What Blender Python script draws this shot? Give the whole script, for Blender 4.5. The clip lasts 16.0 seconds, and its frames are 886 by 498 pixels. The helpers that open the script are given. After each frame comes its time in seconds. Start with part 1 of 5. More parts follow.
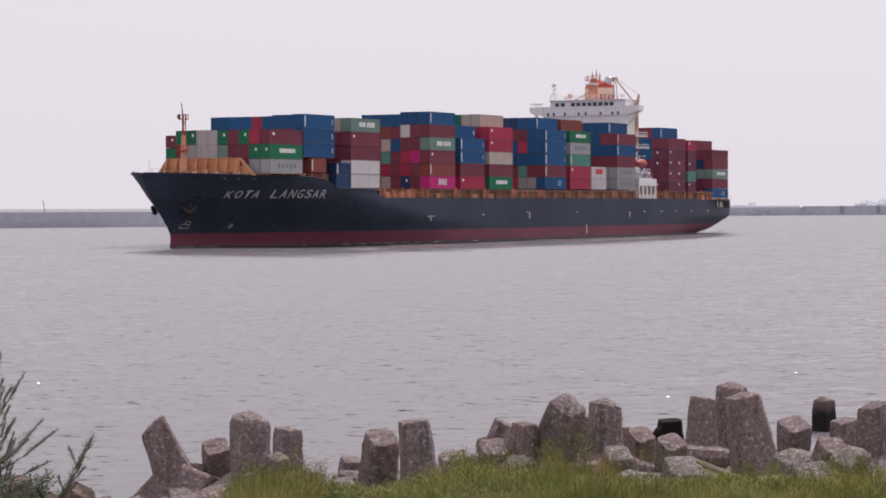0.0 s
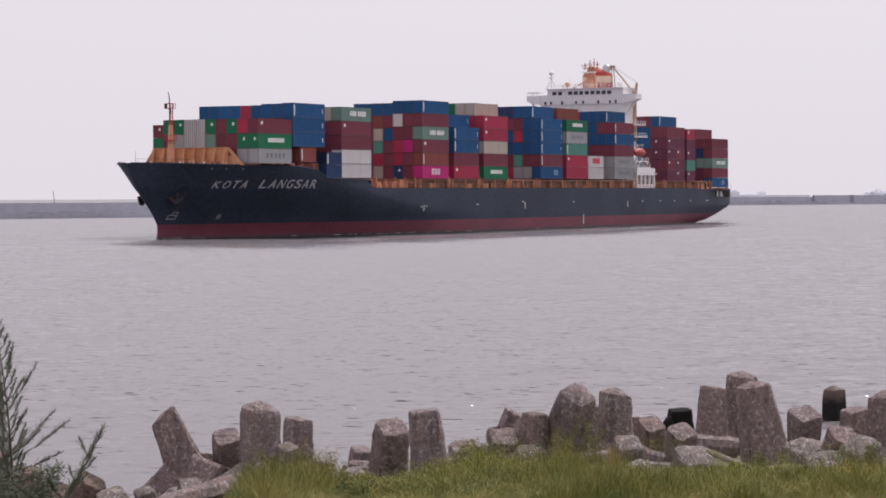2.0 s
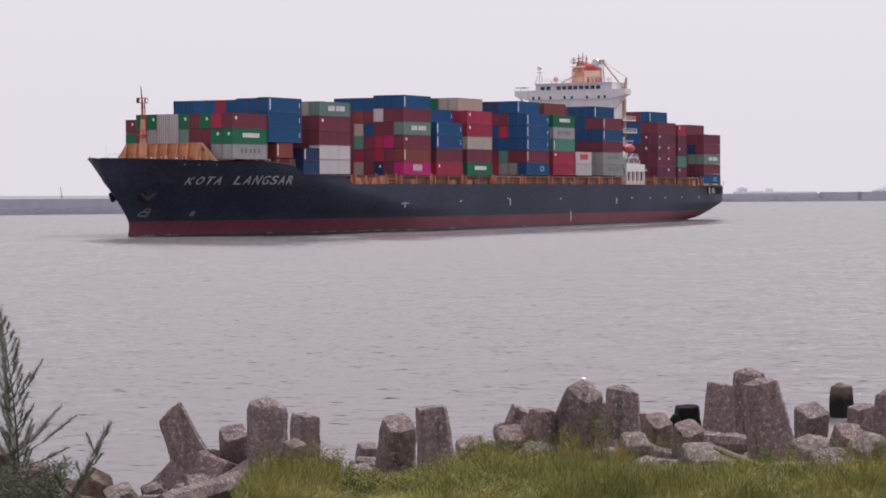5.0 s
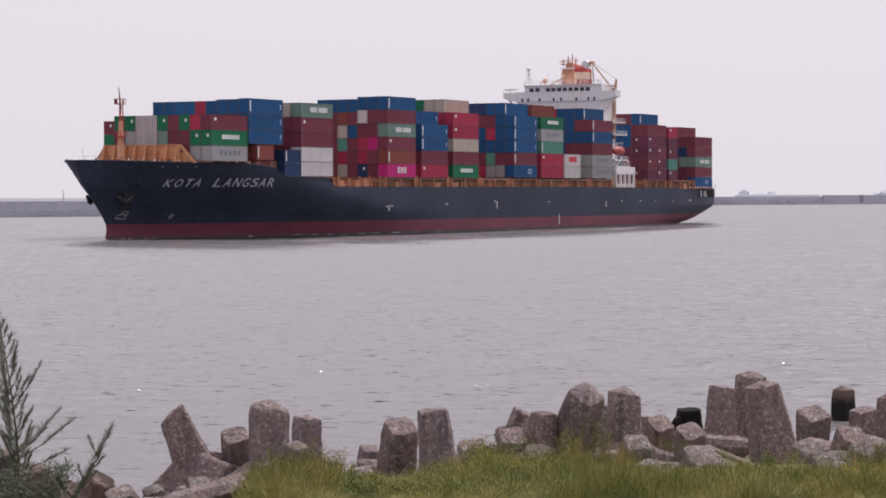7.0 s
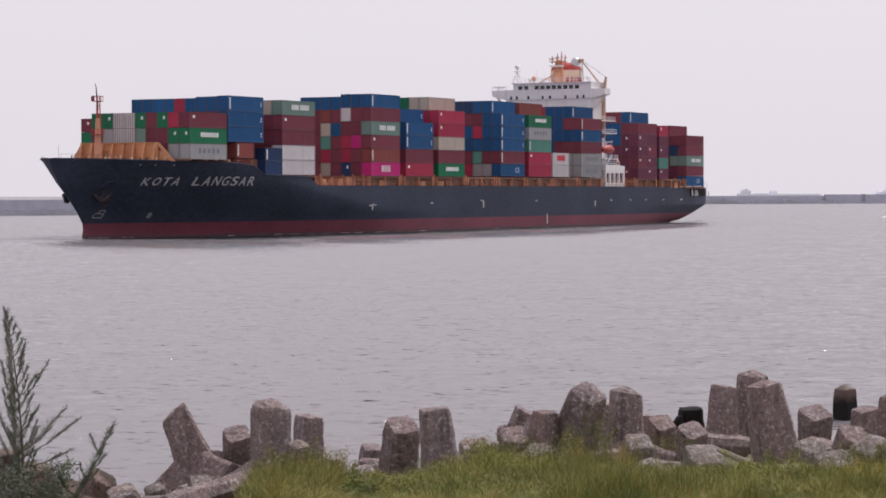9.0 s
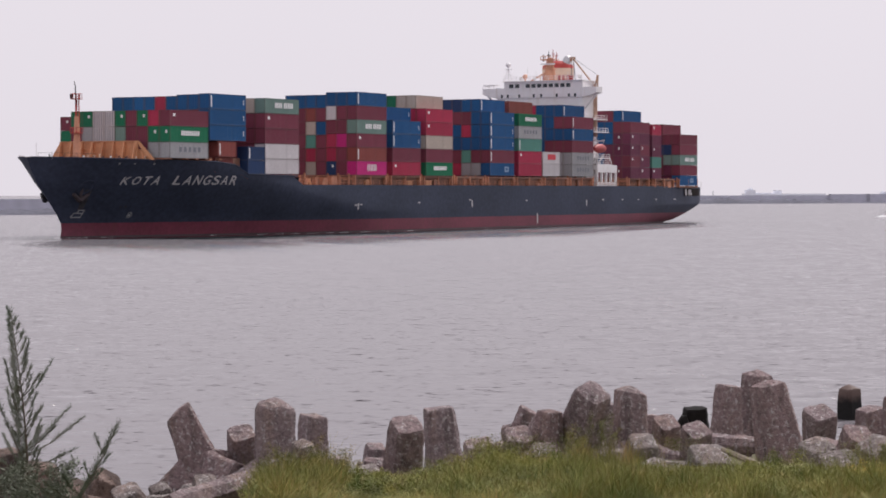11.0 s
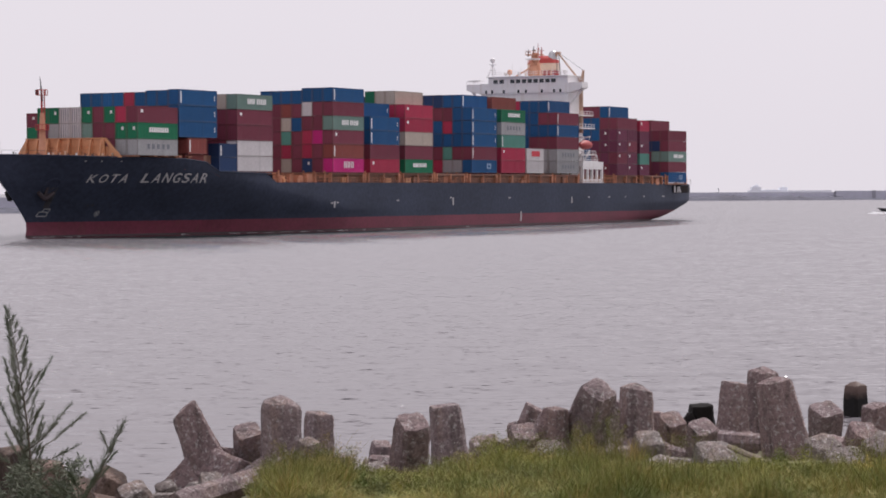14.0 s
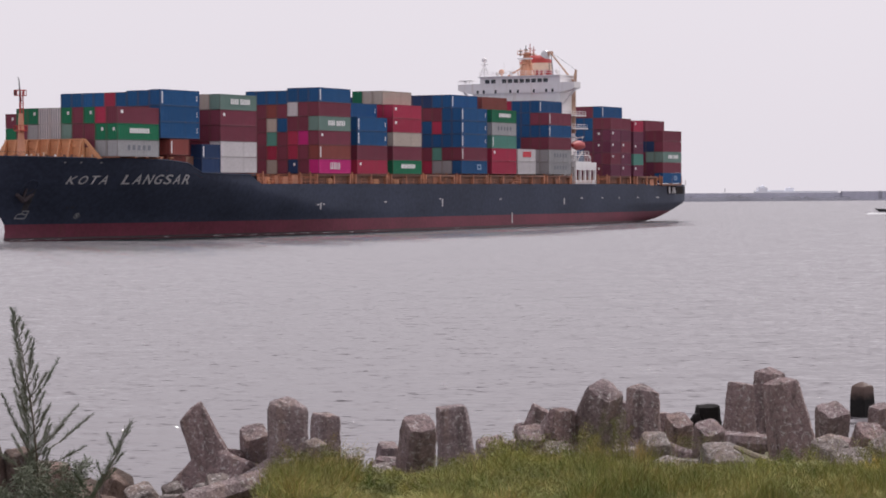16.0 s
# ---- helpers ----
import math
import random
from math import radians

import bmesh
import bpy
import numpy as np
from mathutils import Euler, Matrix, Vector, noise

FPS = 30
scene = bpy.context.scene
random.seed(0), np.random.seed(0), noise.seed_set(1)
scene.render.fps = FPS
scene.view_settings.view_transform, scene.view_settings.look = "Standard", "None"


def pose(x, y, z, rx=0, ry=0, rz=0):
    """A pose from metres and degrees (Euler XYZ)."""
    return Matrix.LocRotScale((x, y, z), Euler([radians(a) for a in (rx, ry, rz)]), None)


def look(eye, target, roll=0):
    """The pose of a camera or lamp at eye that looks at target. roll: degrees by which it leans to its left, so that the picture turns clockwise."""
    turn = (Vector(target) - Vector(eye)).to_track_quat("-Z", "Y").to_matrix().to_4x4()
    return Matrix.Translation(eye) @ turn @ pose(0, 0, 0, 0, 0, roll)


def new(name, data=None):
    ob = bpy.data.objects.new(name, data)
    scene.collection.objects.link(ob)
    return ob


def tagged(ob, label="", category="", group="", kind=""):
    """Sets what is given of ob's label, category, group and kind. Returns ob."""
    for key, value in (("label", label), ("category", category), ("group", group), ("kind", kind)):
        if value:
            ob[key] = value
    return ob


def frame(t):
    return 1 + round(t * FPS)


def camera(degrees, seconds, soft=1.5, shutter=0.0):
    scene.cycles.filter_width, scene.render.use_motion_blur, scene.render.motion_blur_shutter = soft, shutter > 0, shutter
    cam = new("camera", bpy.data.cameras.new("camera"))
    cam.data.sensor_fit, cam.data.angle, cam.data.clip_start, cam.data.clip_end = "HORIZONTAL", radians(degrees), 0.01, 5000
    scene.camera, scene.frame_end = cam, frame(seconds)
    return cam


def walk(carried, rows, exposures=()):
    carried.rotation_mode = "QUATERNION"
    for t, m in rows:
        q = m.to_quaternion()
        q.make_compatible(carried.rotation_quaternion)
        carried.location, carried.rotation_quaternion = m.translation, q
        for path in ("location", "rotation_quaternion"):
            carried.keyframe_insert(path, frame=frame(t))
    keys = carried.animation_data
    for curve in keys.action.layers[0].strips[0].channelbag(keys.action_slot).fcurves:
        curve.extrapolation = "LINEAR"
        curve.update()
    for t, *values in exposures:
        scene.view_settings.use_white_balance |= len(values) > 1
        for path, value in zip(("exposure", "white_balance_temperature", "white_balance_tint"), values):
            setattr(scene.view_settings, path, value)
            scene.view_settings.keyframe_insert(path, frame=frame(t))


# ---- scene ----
EYE = (0.0, 0.0, 8.16)
cam = camera(21.341, 16.0, soft=1.8)
# seconds, turn to the left, tilt and lean in degrees
TURNS = [
    (0.0, -0.5083, -1.098, -0.124),
    (0.5, -0.4533, -1.1477, -0.158),
    (1.0, -0.3893, -1.2164, -0.246),
    (1.5, -0.3262, -1.2848, -0.217),
    (2.0, -0.268, -1.3436, -0.231),
    (2.5, -0.2334, -1.3839, -0.209),
    (3.0, -0.2063, -1.4237, -0.22),
    (3.5, -0.1853, -1.4575, -0.287),
    (4.0, -0.1377, -1.4717, -0.239),
    (6.5, -0.0736, -1.3542, -0.157),
    (7.0, -0.0461, -1.3638, -0.119),
    (7.5, -0.0215, -1.3698, -0.063),
    (8.0, -0.0215, -1.3908, -0.063),
    (8.5, -0.0174, -1.3907, -0.066),
    (9.0, 0.0, -1.3908, -0.063),
    (11.5, 0.1476, -1.4121, -0.061),
    (12.0, 0.1597, -1.4193, -0.164),
    (12.5, 0.1683, -1.4268, -0.126),
    (13.0, 0.1901, -1.4448, -0.151),
    (13.5, 0.2241, -1.4545, -0.181),
    (14.0, 0.2453, -1.4664, -0.144),
    (14.5, 0.2665, -1.4809, -0.15),
    (15.0, 0.2866, -1.4826, -0.161),
    (15.5, 0.3452, -1.4728, -0.205),
    (16.0, 0.3985, -1.438, -0.233),
]


def aimed(turn, tilt, lean):
    a, b = radians(turn), radians(tilt)
    return look(EYE, (EYE[0] - math.sin(a) * math.cos(b), EYE[1] + math.cos(a) * math.cos(b), EYE[2] + math.sin(b)), lean)


walk(cam, [(t, aimed(a, b, c)) for t, a, b, c in TURNS])

# ---- world and sun: a high hazy overcast with a weak sun ----
SUN_FROM = Vector((0.40, 0.41, 0.82)).normalized()
world = bpy.data.worlds.new("hazy_sky")
scene.world = world
world.use_nodes = True
wn, wl = world.node_tree.nodes, world.node_tree.links
wn.clear()
sky = wn.new("ShaderNodeTexSky")
sky.sky_type, sky.sun_disc = "NISHITA", False
sky.sun_elevation = math.asin(SUN_FROM.z)
sky.sun_rotation = math.atan2(SUN_FROM.x, SUN_FROM.y)
sky.dust_density, sky.air_density = 6.0, 1.0
hsv = wn.new("ShaderNodeHueSaturation")
hsv.inputs["Saturation"].default_value = 0.12
veil = wn.new("ShaderNodeMix")
veil.data_type, veil.blend_type = "RGBA", "MIX"
veil.inputs["Factor"].default_value = 0.88
veil.inputs["B"].default_value = (8.7, 8.13, 8.85, 1)
back = wn.new("ShaderNodeBackground")
back.inputs["Strength"].default_value = 0.1
wout = wn.new("ShaderNodeOutputWorld")
wl.new(sky.outputs["Color"], hsv.inputs["Color"])
wl.new(hsv.outputs["Color"], veil.inputs["A"])
wl.new(veil.outputs["Result"], back.inputs["Color"])
wl.new(back.outputs["Background"], wout.inputs["Surface"])
sun = new("sun", bpy.data.lights.new("sun", "SUN"))
sun.data.energy, sun.data.angle, sun.data.color = 2.9, radians(4.5), (1, 0.96, 0.93)
sun.matrix_world = look(SUN_FROM * 100, (0, 0, 0))


# ---- materials ----
def material(name, color, rough=0.6, metal=0.0, vary=0.15, grain=1.5, bump=0.1, bump_scale=8.0, streak=None, per_object=0.0, spec=0.5):
    """A surface with two scales of uneven colour and a fine relief; streak: colour of vertical stains."""
    m = bpy.data.materials.new(name)
    m.use_nodes = True
    n, l = m.node_tree.nodes, m.node_tree.links
    p = n["Principled BSDF"]
    p.inputs["Roughness"].default_value, p.inputs["Metallic"].default_value = rough, metal
    p.inputs["Specular IOR Level"].default_value = spec
    co = n.new("ShaderNodeTexCoord")
    broad = n.new("ShaderNodeTexNoise")
    broad.inputs["Scale"].default_value, broad.inputs["Detail"].default_value = grain * 0.3, 4
    fine = n.new("ShaderNodeTexNoise")
    fine.inputs["Scale"].default_value, fine.inputs["Detail"].default_value = grain * 5, 5
    l.new(co.outputs["Object"], broad.inputs["Vector"])
    l.new(co.outputs["Object"], fine.inputs["Vector"])
    add = n.new("ShaderNodeMath")
    add.operation = "ADD"
    l.new(broad.outputs["Fac"], add.inputs[0])
    l.new(fine.outputs["Fac"], add.inputs[1])
    ramp = n.new("ShaderNodeMapRange")
    ramp.inputs["From Min"].default_value, ramp.inputs["From Max"].default_value = 0.7, 1.3
    ramp.inputs["To Min"].default_value, ramp.inputs["To Max"].default_value = 1 - vary, 1 + vary
    l.new(add.outputs[0], ramp.inputs["Value"])
    value = ramp.outputs["Result"]
    if per_object:
        info = n.new("ShaderNodeObjectInfo")
        r2 = n.new("ShaderNodeMapRange")
        r2.inputs["To Min"].default_value, r2.inputs["To Max"].default_value = 1 - per_object, 1 + per_object
        l.new(info.outputs["Random"], r2.inputs["Value"])
        mul = n.new("ShaderNodeMath")
        mul.operation = "MULTIPLY"
        l.new(value, mul.inputs[0])
        l.new(r2.outputs["Result"], mul.inputs[1])
        value = mul.outputs[0]
    tint = n.new("ShaderNodeVectorMath")
    tint.operation = "SCALE"
    tint.inputs[0].default_value = color
    l.new(value, tint.inputs["Scale"])
    out = tint.outputs["Vector"]
    if streak:
        smap = n.new("ShaderNodeMapping")
        smap.inputs["Scale"].default_value = (0.9, 0.9, 0.07)
        l.new(co.outputs["Object"], smap.inputs["Vector"])
        sn = n.new("ShaderNodeTexNoise")
        sn.inputs["Scale"].default_value, sn.inputs["Detail"].default_value = 1.6, 6
        l.new(smap.outputs["Vector"], sn.inputs["Vector"])
        sr = n.new("ShaderNodeMapRange")
        sr.inputs["From Min"].default_value, sr.inputs["From Max"].default_value = 0.55, 0.8
        sr.inputs["To Max"].default_value = 0.55
        l.new(sn.outputs["Fac"], sr.inputs["Value"])
        mix = n.new("ShaderNodeMix")
        mix.data_type = "RGBA"
        l.new(sr.outputs["Result"], mix.inputs["Factor"])
        l.new(out, mix.inputs["A"])
        mix.inputs["B"].default_value = (*streak, 1)
        out = mix.outputs["Result"]
    l.new(out, p.inputs["Base Color"])
    if bump:
        bn = n.new("ShaderNodeTexNoise")
        bn.inputs["Scale"].default_value, bn.inputs["Detail"].default_value = bump_scale, 6
        l.new(co.outputs["Object"], bn.inputs["Vector"])
        b = n.new("ShaderNodeBump")
        b.inputs["Strength"].default_value, b.inputs["Distance"].default_value = min(1, bump * 4), bump * 0.25
        l.new(bn.outputs["Fac"], b.inputs["Height"])
        l.new(b.outputs["Normal"], p.inputs["Normal"])
    return m


RUST = (0.16, 0.07, 0.035)
# navy, lifted slightly: the haze over its darkest parts is in the base colour
M_HULL = material("hull_paint", (0.043, 0.0515, 0.08), 0.5, vary=0.25, grain=0.25, bump=0.02, streak=(0.042, 0.049, 0.07), spec=0.1)
M_BOOT = material("boot_topping", (0.15, 0.026, 0.05), 0.6, vary=0.25, grain=0.3, bump=0.02, streak=(0.12, 0.045, 0.04))
M_WETBAND = material("wet_weed_band", (0.04, 0.013, 0.02), 0.4, vary=0.4, grain=0.4, bump=0.02)
M_DECK = material("deck_paint", (0.16, 0.06, 0.04), 0.7, vary=0.3)
M_ORANGE = material("orange_paint", (0.6, 0.29, 0.15), 0.6, vary=0.22, grain=0.8, streak=(0.4, 0.17, 0.09))
M_WHITE = material("white_paint", (0.74, 0.72, 0.73), 0.5, vary=0.06, streak=(0.5, 0.42, 0.36))
M_NAME = material("letter_paint", (0.5, 0.49, 0.5), 0.6, vary=0.1)
M_RED = material("red_paint", (0.4, 0.04, 0.035), 0.5)
M_CREAM = material("cream_paint", (0.72, 0.55, 0.43), 0.55)
M_BUFF = material("buff_paint", (0.6, 0.3, 0.19), 0.55)
M_BROWN = material("crane_paint", (0.42, 0.27, 0.2), 0.6)
M_STEEL = material("dark_steel", (0.05, 0.05, 0.055), 0.5, metal=0.3)
M_GEAR = material("weathered_orange_paint", (0.43, 0.185, 0.11), 0.7, vary=0.45, grain=1.2, streak=(0.2, 0.08, 0.045))
# near-black that paints the shade inside an opening
M_DARK = material("recess_shade_black", (0.015, 0.011, 0.011), 0.8, vary=0.3, spec=0.1)
M_ANCHOR = material("rusty_anchor", (0.042, 0.031, 0.036), 0.8, vary=0.4)
M_PIPE = material("exhaust_steel", (0.5, 0.5, 0.52), 0.35, metal=0.8)
M_BOAT = material("lifeboat_orange", (0.38, 0.06, 0.06), 0.5)
M_LASH = material("lashing_steel", (0.2, 0.095, 0.065), 0.7, vary=0.3, streak=RUST)


def glass_material(name):
    m = bpy.data.materials.new(name)
    m.use_nodes = True
    p = m.node_tree.nodes["Principled BSDF"]
    p.inputs["Base Color"].default_value = (0.015, 0.02, 0.03, 1)
    p.inputs["Roughness"].default_value = 0.08
    return m


M_GLASS = glass_material("window_glass")
PAINTS = {
    "R": ("maroon", (0.19, 0.042, 0.068)), "C": ("crimson", (0.38, 0.032, 0.075)), "B": ("blue", (0.011, 0.082, 0.22)),
    "N": ("dark blue", (0.02, 0.048, 0.13)), "G": ("green", (0.012, 0.16, 0.078)), "T": ("teal", (0.1, 0.28, 0.23)),
    "S": ("grey-green", (0.16, 0.25, 0.22)), "E": ("beige", (0.43, 0.37, 0.32)), "W": ("off-white", (0.58, 0.55, 0.56)),
    "M": ("plum", (0.15, 0.036, 0.073)), "Y": ("grey", (0.33, 0.33, 0.34)), "P": ("magenta", (0.55, 0.025, 0.2)), "O": ("red-brown", (0.235, 0.06, 0.052)),
}
BOX_PAINT = {k: material(v[0].replace(" ", "_") + "_container_paint", v[1], 0.55, vary=0.14, grain=0.5, bump=0.03, streak=tuple(0.6 * c + 0.02 for c in v[1]), per_object=0.12, spec=0.25) for k, v in PAINTS.items()}
BOX_FRAME = {k: material(v[0].replace(" ", "_") + "_frame_paint", tuple(c * 0.8 for c in v[1]), 0.6, vary=0.2, streak=RUST) for k, v in PAINTS.items()}
M_MARK = material("marking_white", (0.72, 0.72, 0.72), 0.6, vary=0.08)
M_MARK_DARK = material("marking_dark", (0.16, 0.17, 0.2), 0.6, vary=0.08)
M_MARK_PALE = material("marking_pale_blue", (0.2, 0.3, 0.45), 0.6, vary=0.08)
M_MARK_RED = material("marking_red", (0.5, 0.03, 0.05), 0.6, vary=0.08)


# ---- building blocks ----
def mesh_object(name, bm, mat, parent=None, label=""):
    me = bpy.data.meshes.new(name)
    bm.normal_update()
    bm.to_mesh(me)
    bm.free()
    me.materials.append(mat)
    ob = new(name, me)
    if parent:
        ob.parent = parent
    if label:
        ob["label"] = label
    return ob


def part(name, bm, mat, parent, label=""):
    return mesh_object(name, bm, mat, parent, label)


def smooth(ob, angle=40):
    ob.data.shade_smooth()
    ob.data.set_sharp_from_angle(angle=radians(angle))
    return ob


def box(bm, x0, x1, y0, y1, z0, z1, m=None):
    vs = [bm.verts.new((x, y, z)) for z in (z0, z1) for y in (y0, y1) for x in (x0, x1)]
    for f in ((0, 2, 3, 1), (4, 5, 7, 6), (0, 1, 5, 4), (2, 6, 7, 3), (0, 4, 6, 2), (1, 3, 7, 5)):
        bm.faces.new([vs[i] for i in f])
    if m is not None:
        bmesh.ops.transform(bm, matrix=m, verts=vs)
    return vs


def rod(bm, a, b, r, r2=None, sides=8):
    """A tapered bar from a to b."""
    a, b = Vector(a), Vector(b)
    m = (b - a).to_track_quat("Z", "Y").to_matrix()
    r2 = r if r2 is None else r2
    rings = []
    for p, rr in ((a, r), (b, r2)):
        rings.append([bm.verts.new(p + m @ Vector((rr * math.cos(2 * math.pi * i / sides), rr * math.sin(2 * math.pi * i / sides), 0))) for i in range(sides)])
    for i in range(sides):
        j = (i + 1) % sides
        bm.faces.new((rings[0][i], rings[0][j], rings[1][j], rings[1][i]))
    bm.faces.new(rings[0][::-1])
    bm.faces.new(rings[1])


def slab(bm, outline, axis, d0, d1):
    """A polygon in the plane across axis (0, 1, 2), thickened from d0 to d1."""
    def place(p, d):
        q = list(p)
        q.insert(axis, d)
        return bm.verts.new(q)
    a = [place(p, d0) for p in outline]
    b = [place(p, d1) for p in outline]
    bm.faces.new(a[::-1])
    bm.faces.new(b)
    for i in range(len(a)):
        j = (i + 1) % len(a)
        bm.faces.new((a[i], a[j], b[j], b[i]))
    bmesh.ops.recalc_face_normals(bm, faces=bm.faces[:])


def loft(bm, rings, closed=False):
    vs = [[bm.verts.new(p) for p in r] for r in rings]
    for a, b in zip(vs, vs[1:]):
        for i in range(len(a) - (0 if closed else 1)):
            j = (i + 1) % len(a)
            bm.faces.new((a[i], a[j], b[j], b[i]))
    return vs


# ---- water ----
def water_material(name, body, crests, slope_least, across, chopped):
    """crests: how sharply the wave faces rear up; slope_least: their lean to the shore at the least; across: their lean along the shore; chopped: from which height on wavelets glint."""
    m = bpy.data.materials.new(name)
    m.use_nodes = True
    n, l = m.node_tree.nodes, m.node_tree.links
    p = n["Principled BSDF"]
    p.inputs["Base Color"].default_value = (*body, 1)
    p.inputs["Roughness"].default_value = 0.055
    p.inputs["IOR"].default_value = 1.33
    co = n.new("ShaderNodeTexCoord")
    slope = None
    # each layer of waves tilts the surface: size, stretch, steepness
    for scale, sx, sy, steep, det in ((0.03, 1, 2.2, 0.14, 2), (0.16, 1, 2.0, 0.34, 2), (0.6, 1, 2.2, 1.0, 2), (2.0, 1, 1.8, 0.9, 1), (6.0, 1, 1.5, 0.25, 0)):
        mp = n.new("ShaderNodeMapping")
        mp.inputs["Scale"].default_value = (sx, sy, 1)
        mp.inputs["Rotation"].default_value = (0, 0, radians(12))
        l.new(co.outputs["Object"], mp.inputs["Vector"])
        t = n.new("ShaderNodeTexNoise")
        t.inputs["Scale"].default_value, t.inputs["Detail"].default_value = scale, det
        t.inputs["Roughness"].default_value = 0.5
        l.new(mp.outputs["Vector"], t.inputs["Vector"])
        sub = n.new("ShaderNodeVectorMath")
        sub.operation = "SUBTRACT"
        sub.inputs[1].default_value = (0.5, 0.5, 0.5)
        l.new(t.outputs["Color"], sub.inputs[0])
        mul = n.new("ShaderNodeVectorMath")
        mul.operation = "MULTIPLY_ADD"
        mul.inputs[1].default_value = (steep, steep, 0)
        l.new(sub.outputs["Vector"], mul.inputs[0])
        if slope:
            l.new(slope, mul.inputs[2])
        else:
            mul.inputs[2].default_value = (0, 0, 1)
        slope = mul.outputs["Vector"]
    # wave faces that lean to the shore hide those that lean away, as seen over low water
    sep = n.new("ShaderNodeSeparateXYZ")
    l.new(slope, sep.inputs["Vector"])
    fold = n.new("ShaderNodeMath")
    fold.operation = "ABSOLUTE"
    l.new(sep.outputs["Y"], fold.inputs[0])
    crest = n.new("ShaderNodeMath")
    crest.operation = "POWER"
    crest.inputs[1].default_value = 7.0
    l.new(fold.outputs[0], crest.inputs[0])
    lean = n.new("ShaderNodeMath")
    lean.operation = "MULTIPLY_ADD"
    lean.inputs[1].default_value, lean.inputs[2].default_value = -crests, -slope_least
    l.new(crest.outputs[0], lean.inputs[0])
    comb = n.new("ShaderNodeCombineXYZ")
    cross = n.new("ShaderNodeMath")
    cross.operation = "MULTIPLY"
    cross.inputs[1].default_value = across
    l.new(sep.outputs["X"], cross.inputs[0])
    l.new(cross.outputs[0], comb.inputs["X"])
    l.new(lean.outputs[0], comb.inputs["Y"])
    comb.inputs["Z"].default_value = 1.0
    # short steep wavelets here and there, each tilted its own way
    mp = n.new("ShaderNodeMapping")
    mp.inputs["Scale"].default_value = (1, 1.5, 1)
    l.new(co.outputs["Object"], mp.inputs["Vector"])
    chop = n.new("ShaderNodeTexNoise")
    chop.inputs["Scale"].default_value, chop.inputs["Detail"].default_value = 5.6, 0
    l.new(mp.outputs["Vector"], chop.inputs["Vector"])
    steep = n.new("ShaderNodeMapRange")
    steep.inputs["From Min"].default_value, steep.inputs["From Max"].default_value = chopped, chopped + 0.025
    l.new(chop.outputs["Fac"], steep.inputs["Value"])
    way = n.new("ShaderNodeTexNoise")
    way.inputs["Scale"].default_value, way.inputs["Detail"].default_value = 0.9, 0
    l.new(co.outputs["Object"], way.inputs["Vector"])
    tilt = n.new("ShaderNodeMapRange")
    tilt.inputs["From Min"].default_value, tilt.inputs["From Max"].default_value = 0.3, 0.7
    tilt.inputs["To Min"].default_value, tilt.inputs["To Max"].default_value = 0.1, 0.78
    l.new(way.outputs["Fac"], tilt.inputs["Value"])
    wavelet = n.new("ShaderNodeCombineXYZ")
    l.new(tilt.outputs["Result"], wavelet.inputs["X"])
    wavelet.inputs["Y"].default_value, wavelet.inputs["Z"].default_value = -0.63, 1.0
    chosen = n.new("ShaderNodeMix")
    chosen.data_type = "VECTOR"
    l.new(steep.outputs["Result"], chosen.inputs["Factor"])
    l.new(comb.outputs["Vector"], chosen.inputs["A"])
    l.new(wavelet.outputs["Vector"], chosen.inputs["B"])
    unit = n.new("ShaderNodeVectorMath")
    unit.operation = "NORMALIZE"
    l.new(chosen.outputs["Result"], unit.inputs[0])
    l.new(unit.outputs["Vector"], p.inputs["Normal"])
    return m


M_WATER = water_material("harbour_water", (0.171, 0.158, 0.17), 1350.0, 0.122, 1.2, 0.829)
# darker body colour that paints the hull's reflection into the water
M_REFLECTION = water_material("hull_reflection_water", (0.022, 0.025, 0.025), 500.0, 0.1, 1.2, 0.8)
WATER = -0.34
bm = bmesh.new()
xs = [-4600, -1500, -500, -150, -50, 50, 150, 500, 1500, 4600]
ys = [-600, -100, 40, 90, 180, 400, 900, 2000, 4700]
loft(bm, [[(x, y, WATER) for x in xs] for y in ys])
bmesh.ops.recalc_face_normals(bm, faces=bm.faces[:])
if bm.faces[0].normal.z < 0:
    bmesh.ops.reverse_faces(bm, faces=bm.faces[:])
water = tagged(mesh_object("water", bm, M_WATER), "grey rippled harbour water with small glints", "water", kind="structure")


# ---- the ship: x to the bow, y to port, z up from the waterline ----
HEADING = -118.549
SHIP_AT_NINE = (-59.39, 445.42)
SPEED, SLOWING = 3.8738, -0.00155


def ship_pose(t):
    d = SPEED * (t - 9) + SLOWING * (t - 9) ** 2
    a = radians(HEADING)
    return pose(SHIP_AT_NINE[0] + math.cos(a) * d, SHIP_AT_NINE[1] + math.sin(a) * d, 0, 0, 0, HEADING)


def lerp_at(x, knots):
    for (x0, y0), (x1, y1) in zip(knots, knots[1:]):
        if x <= x1:
            k = max(0.0, (x - x0) / (x1 - x0))
            return y0 + k * (y1 - y0)
    return knots[-1][1]


def stem(z):
    return lerp_at(z, [(-1.5, 15.4), (0, 14.7), (1.2, 14.4), (2.4, 14.6), (4, 15.8), (6.6, 18.3), (9.7, 21.5), (12, 23.0), (14.3, 24.2)])


def top_edge(s):
    return lerp_at(s, [(-258, 9.3), (-230, 9.5), (-41.2, 9.5), (-40.4, 11.2), (-22, 11.45), (-18.6, 13.2), (-12, 13.75), (5, 13.95), (24.2, 14.3)])


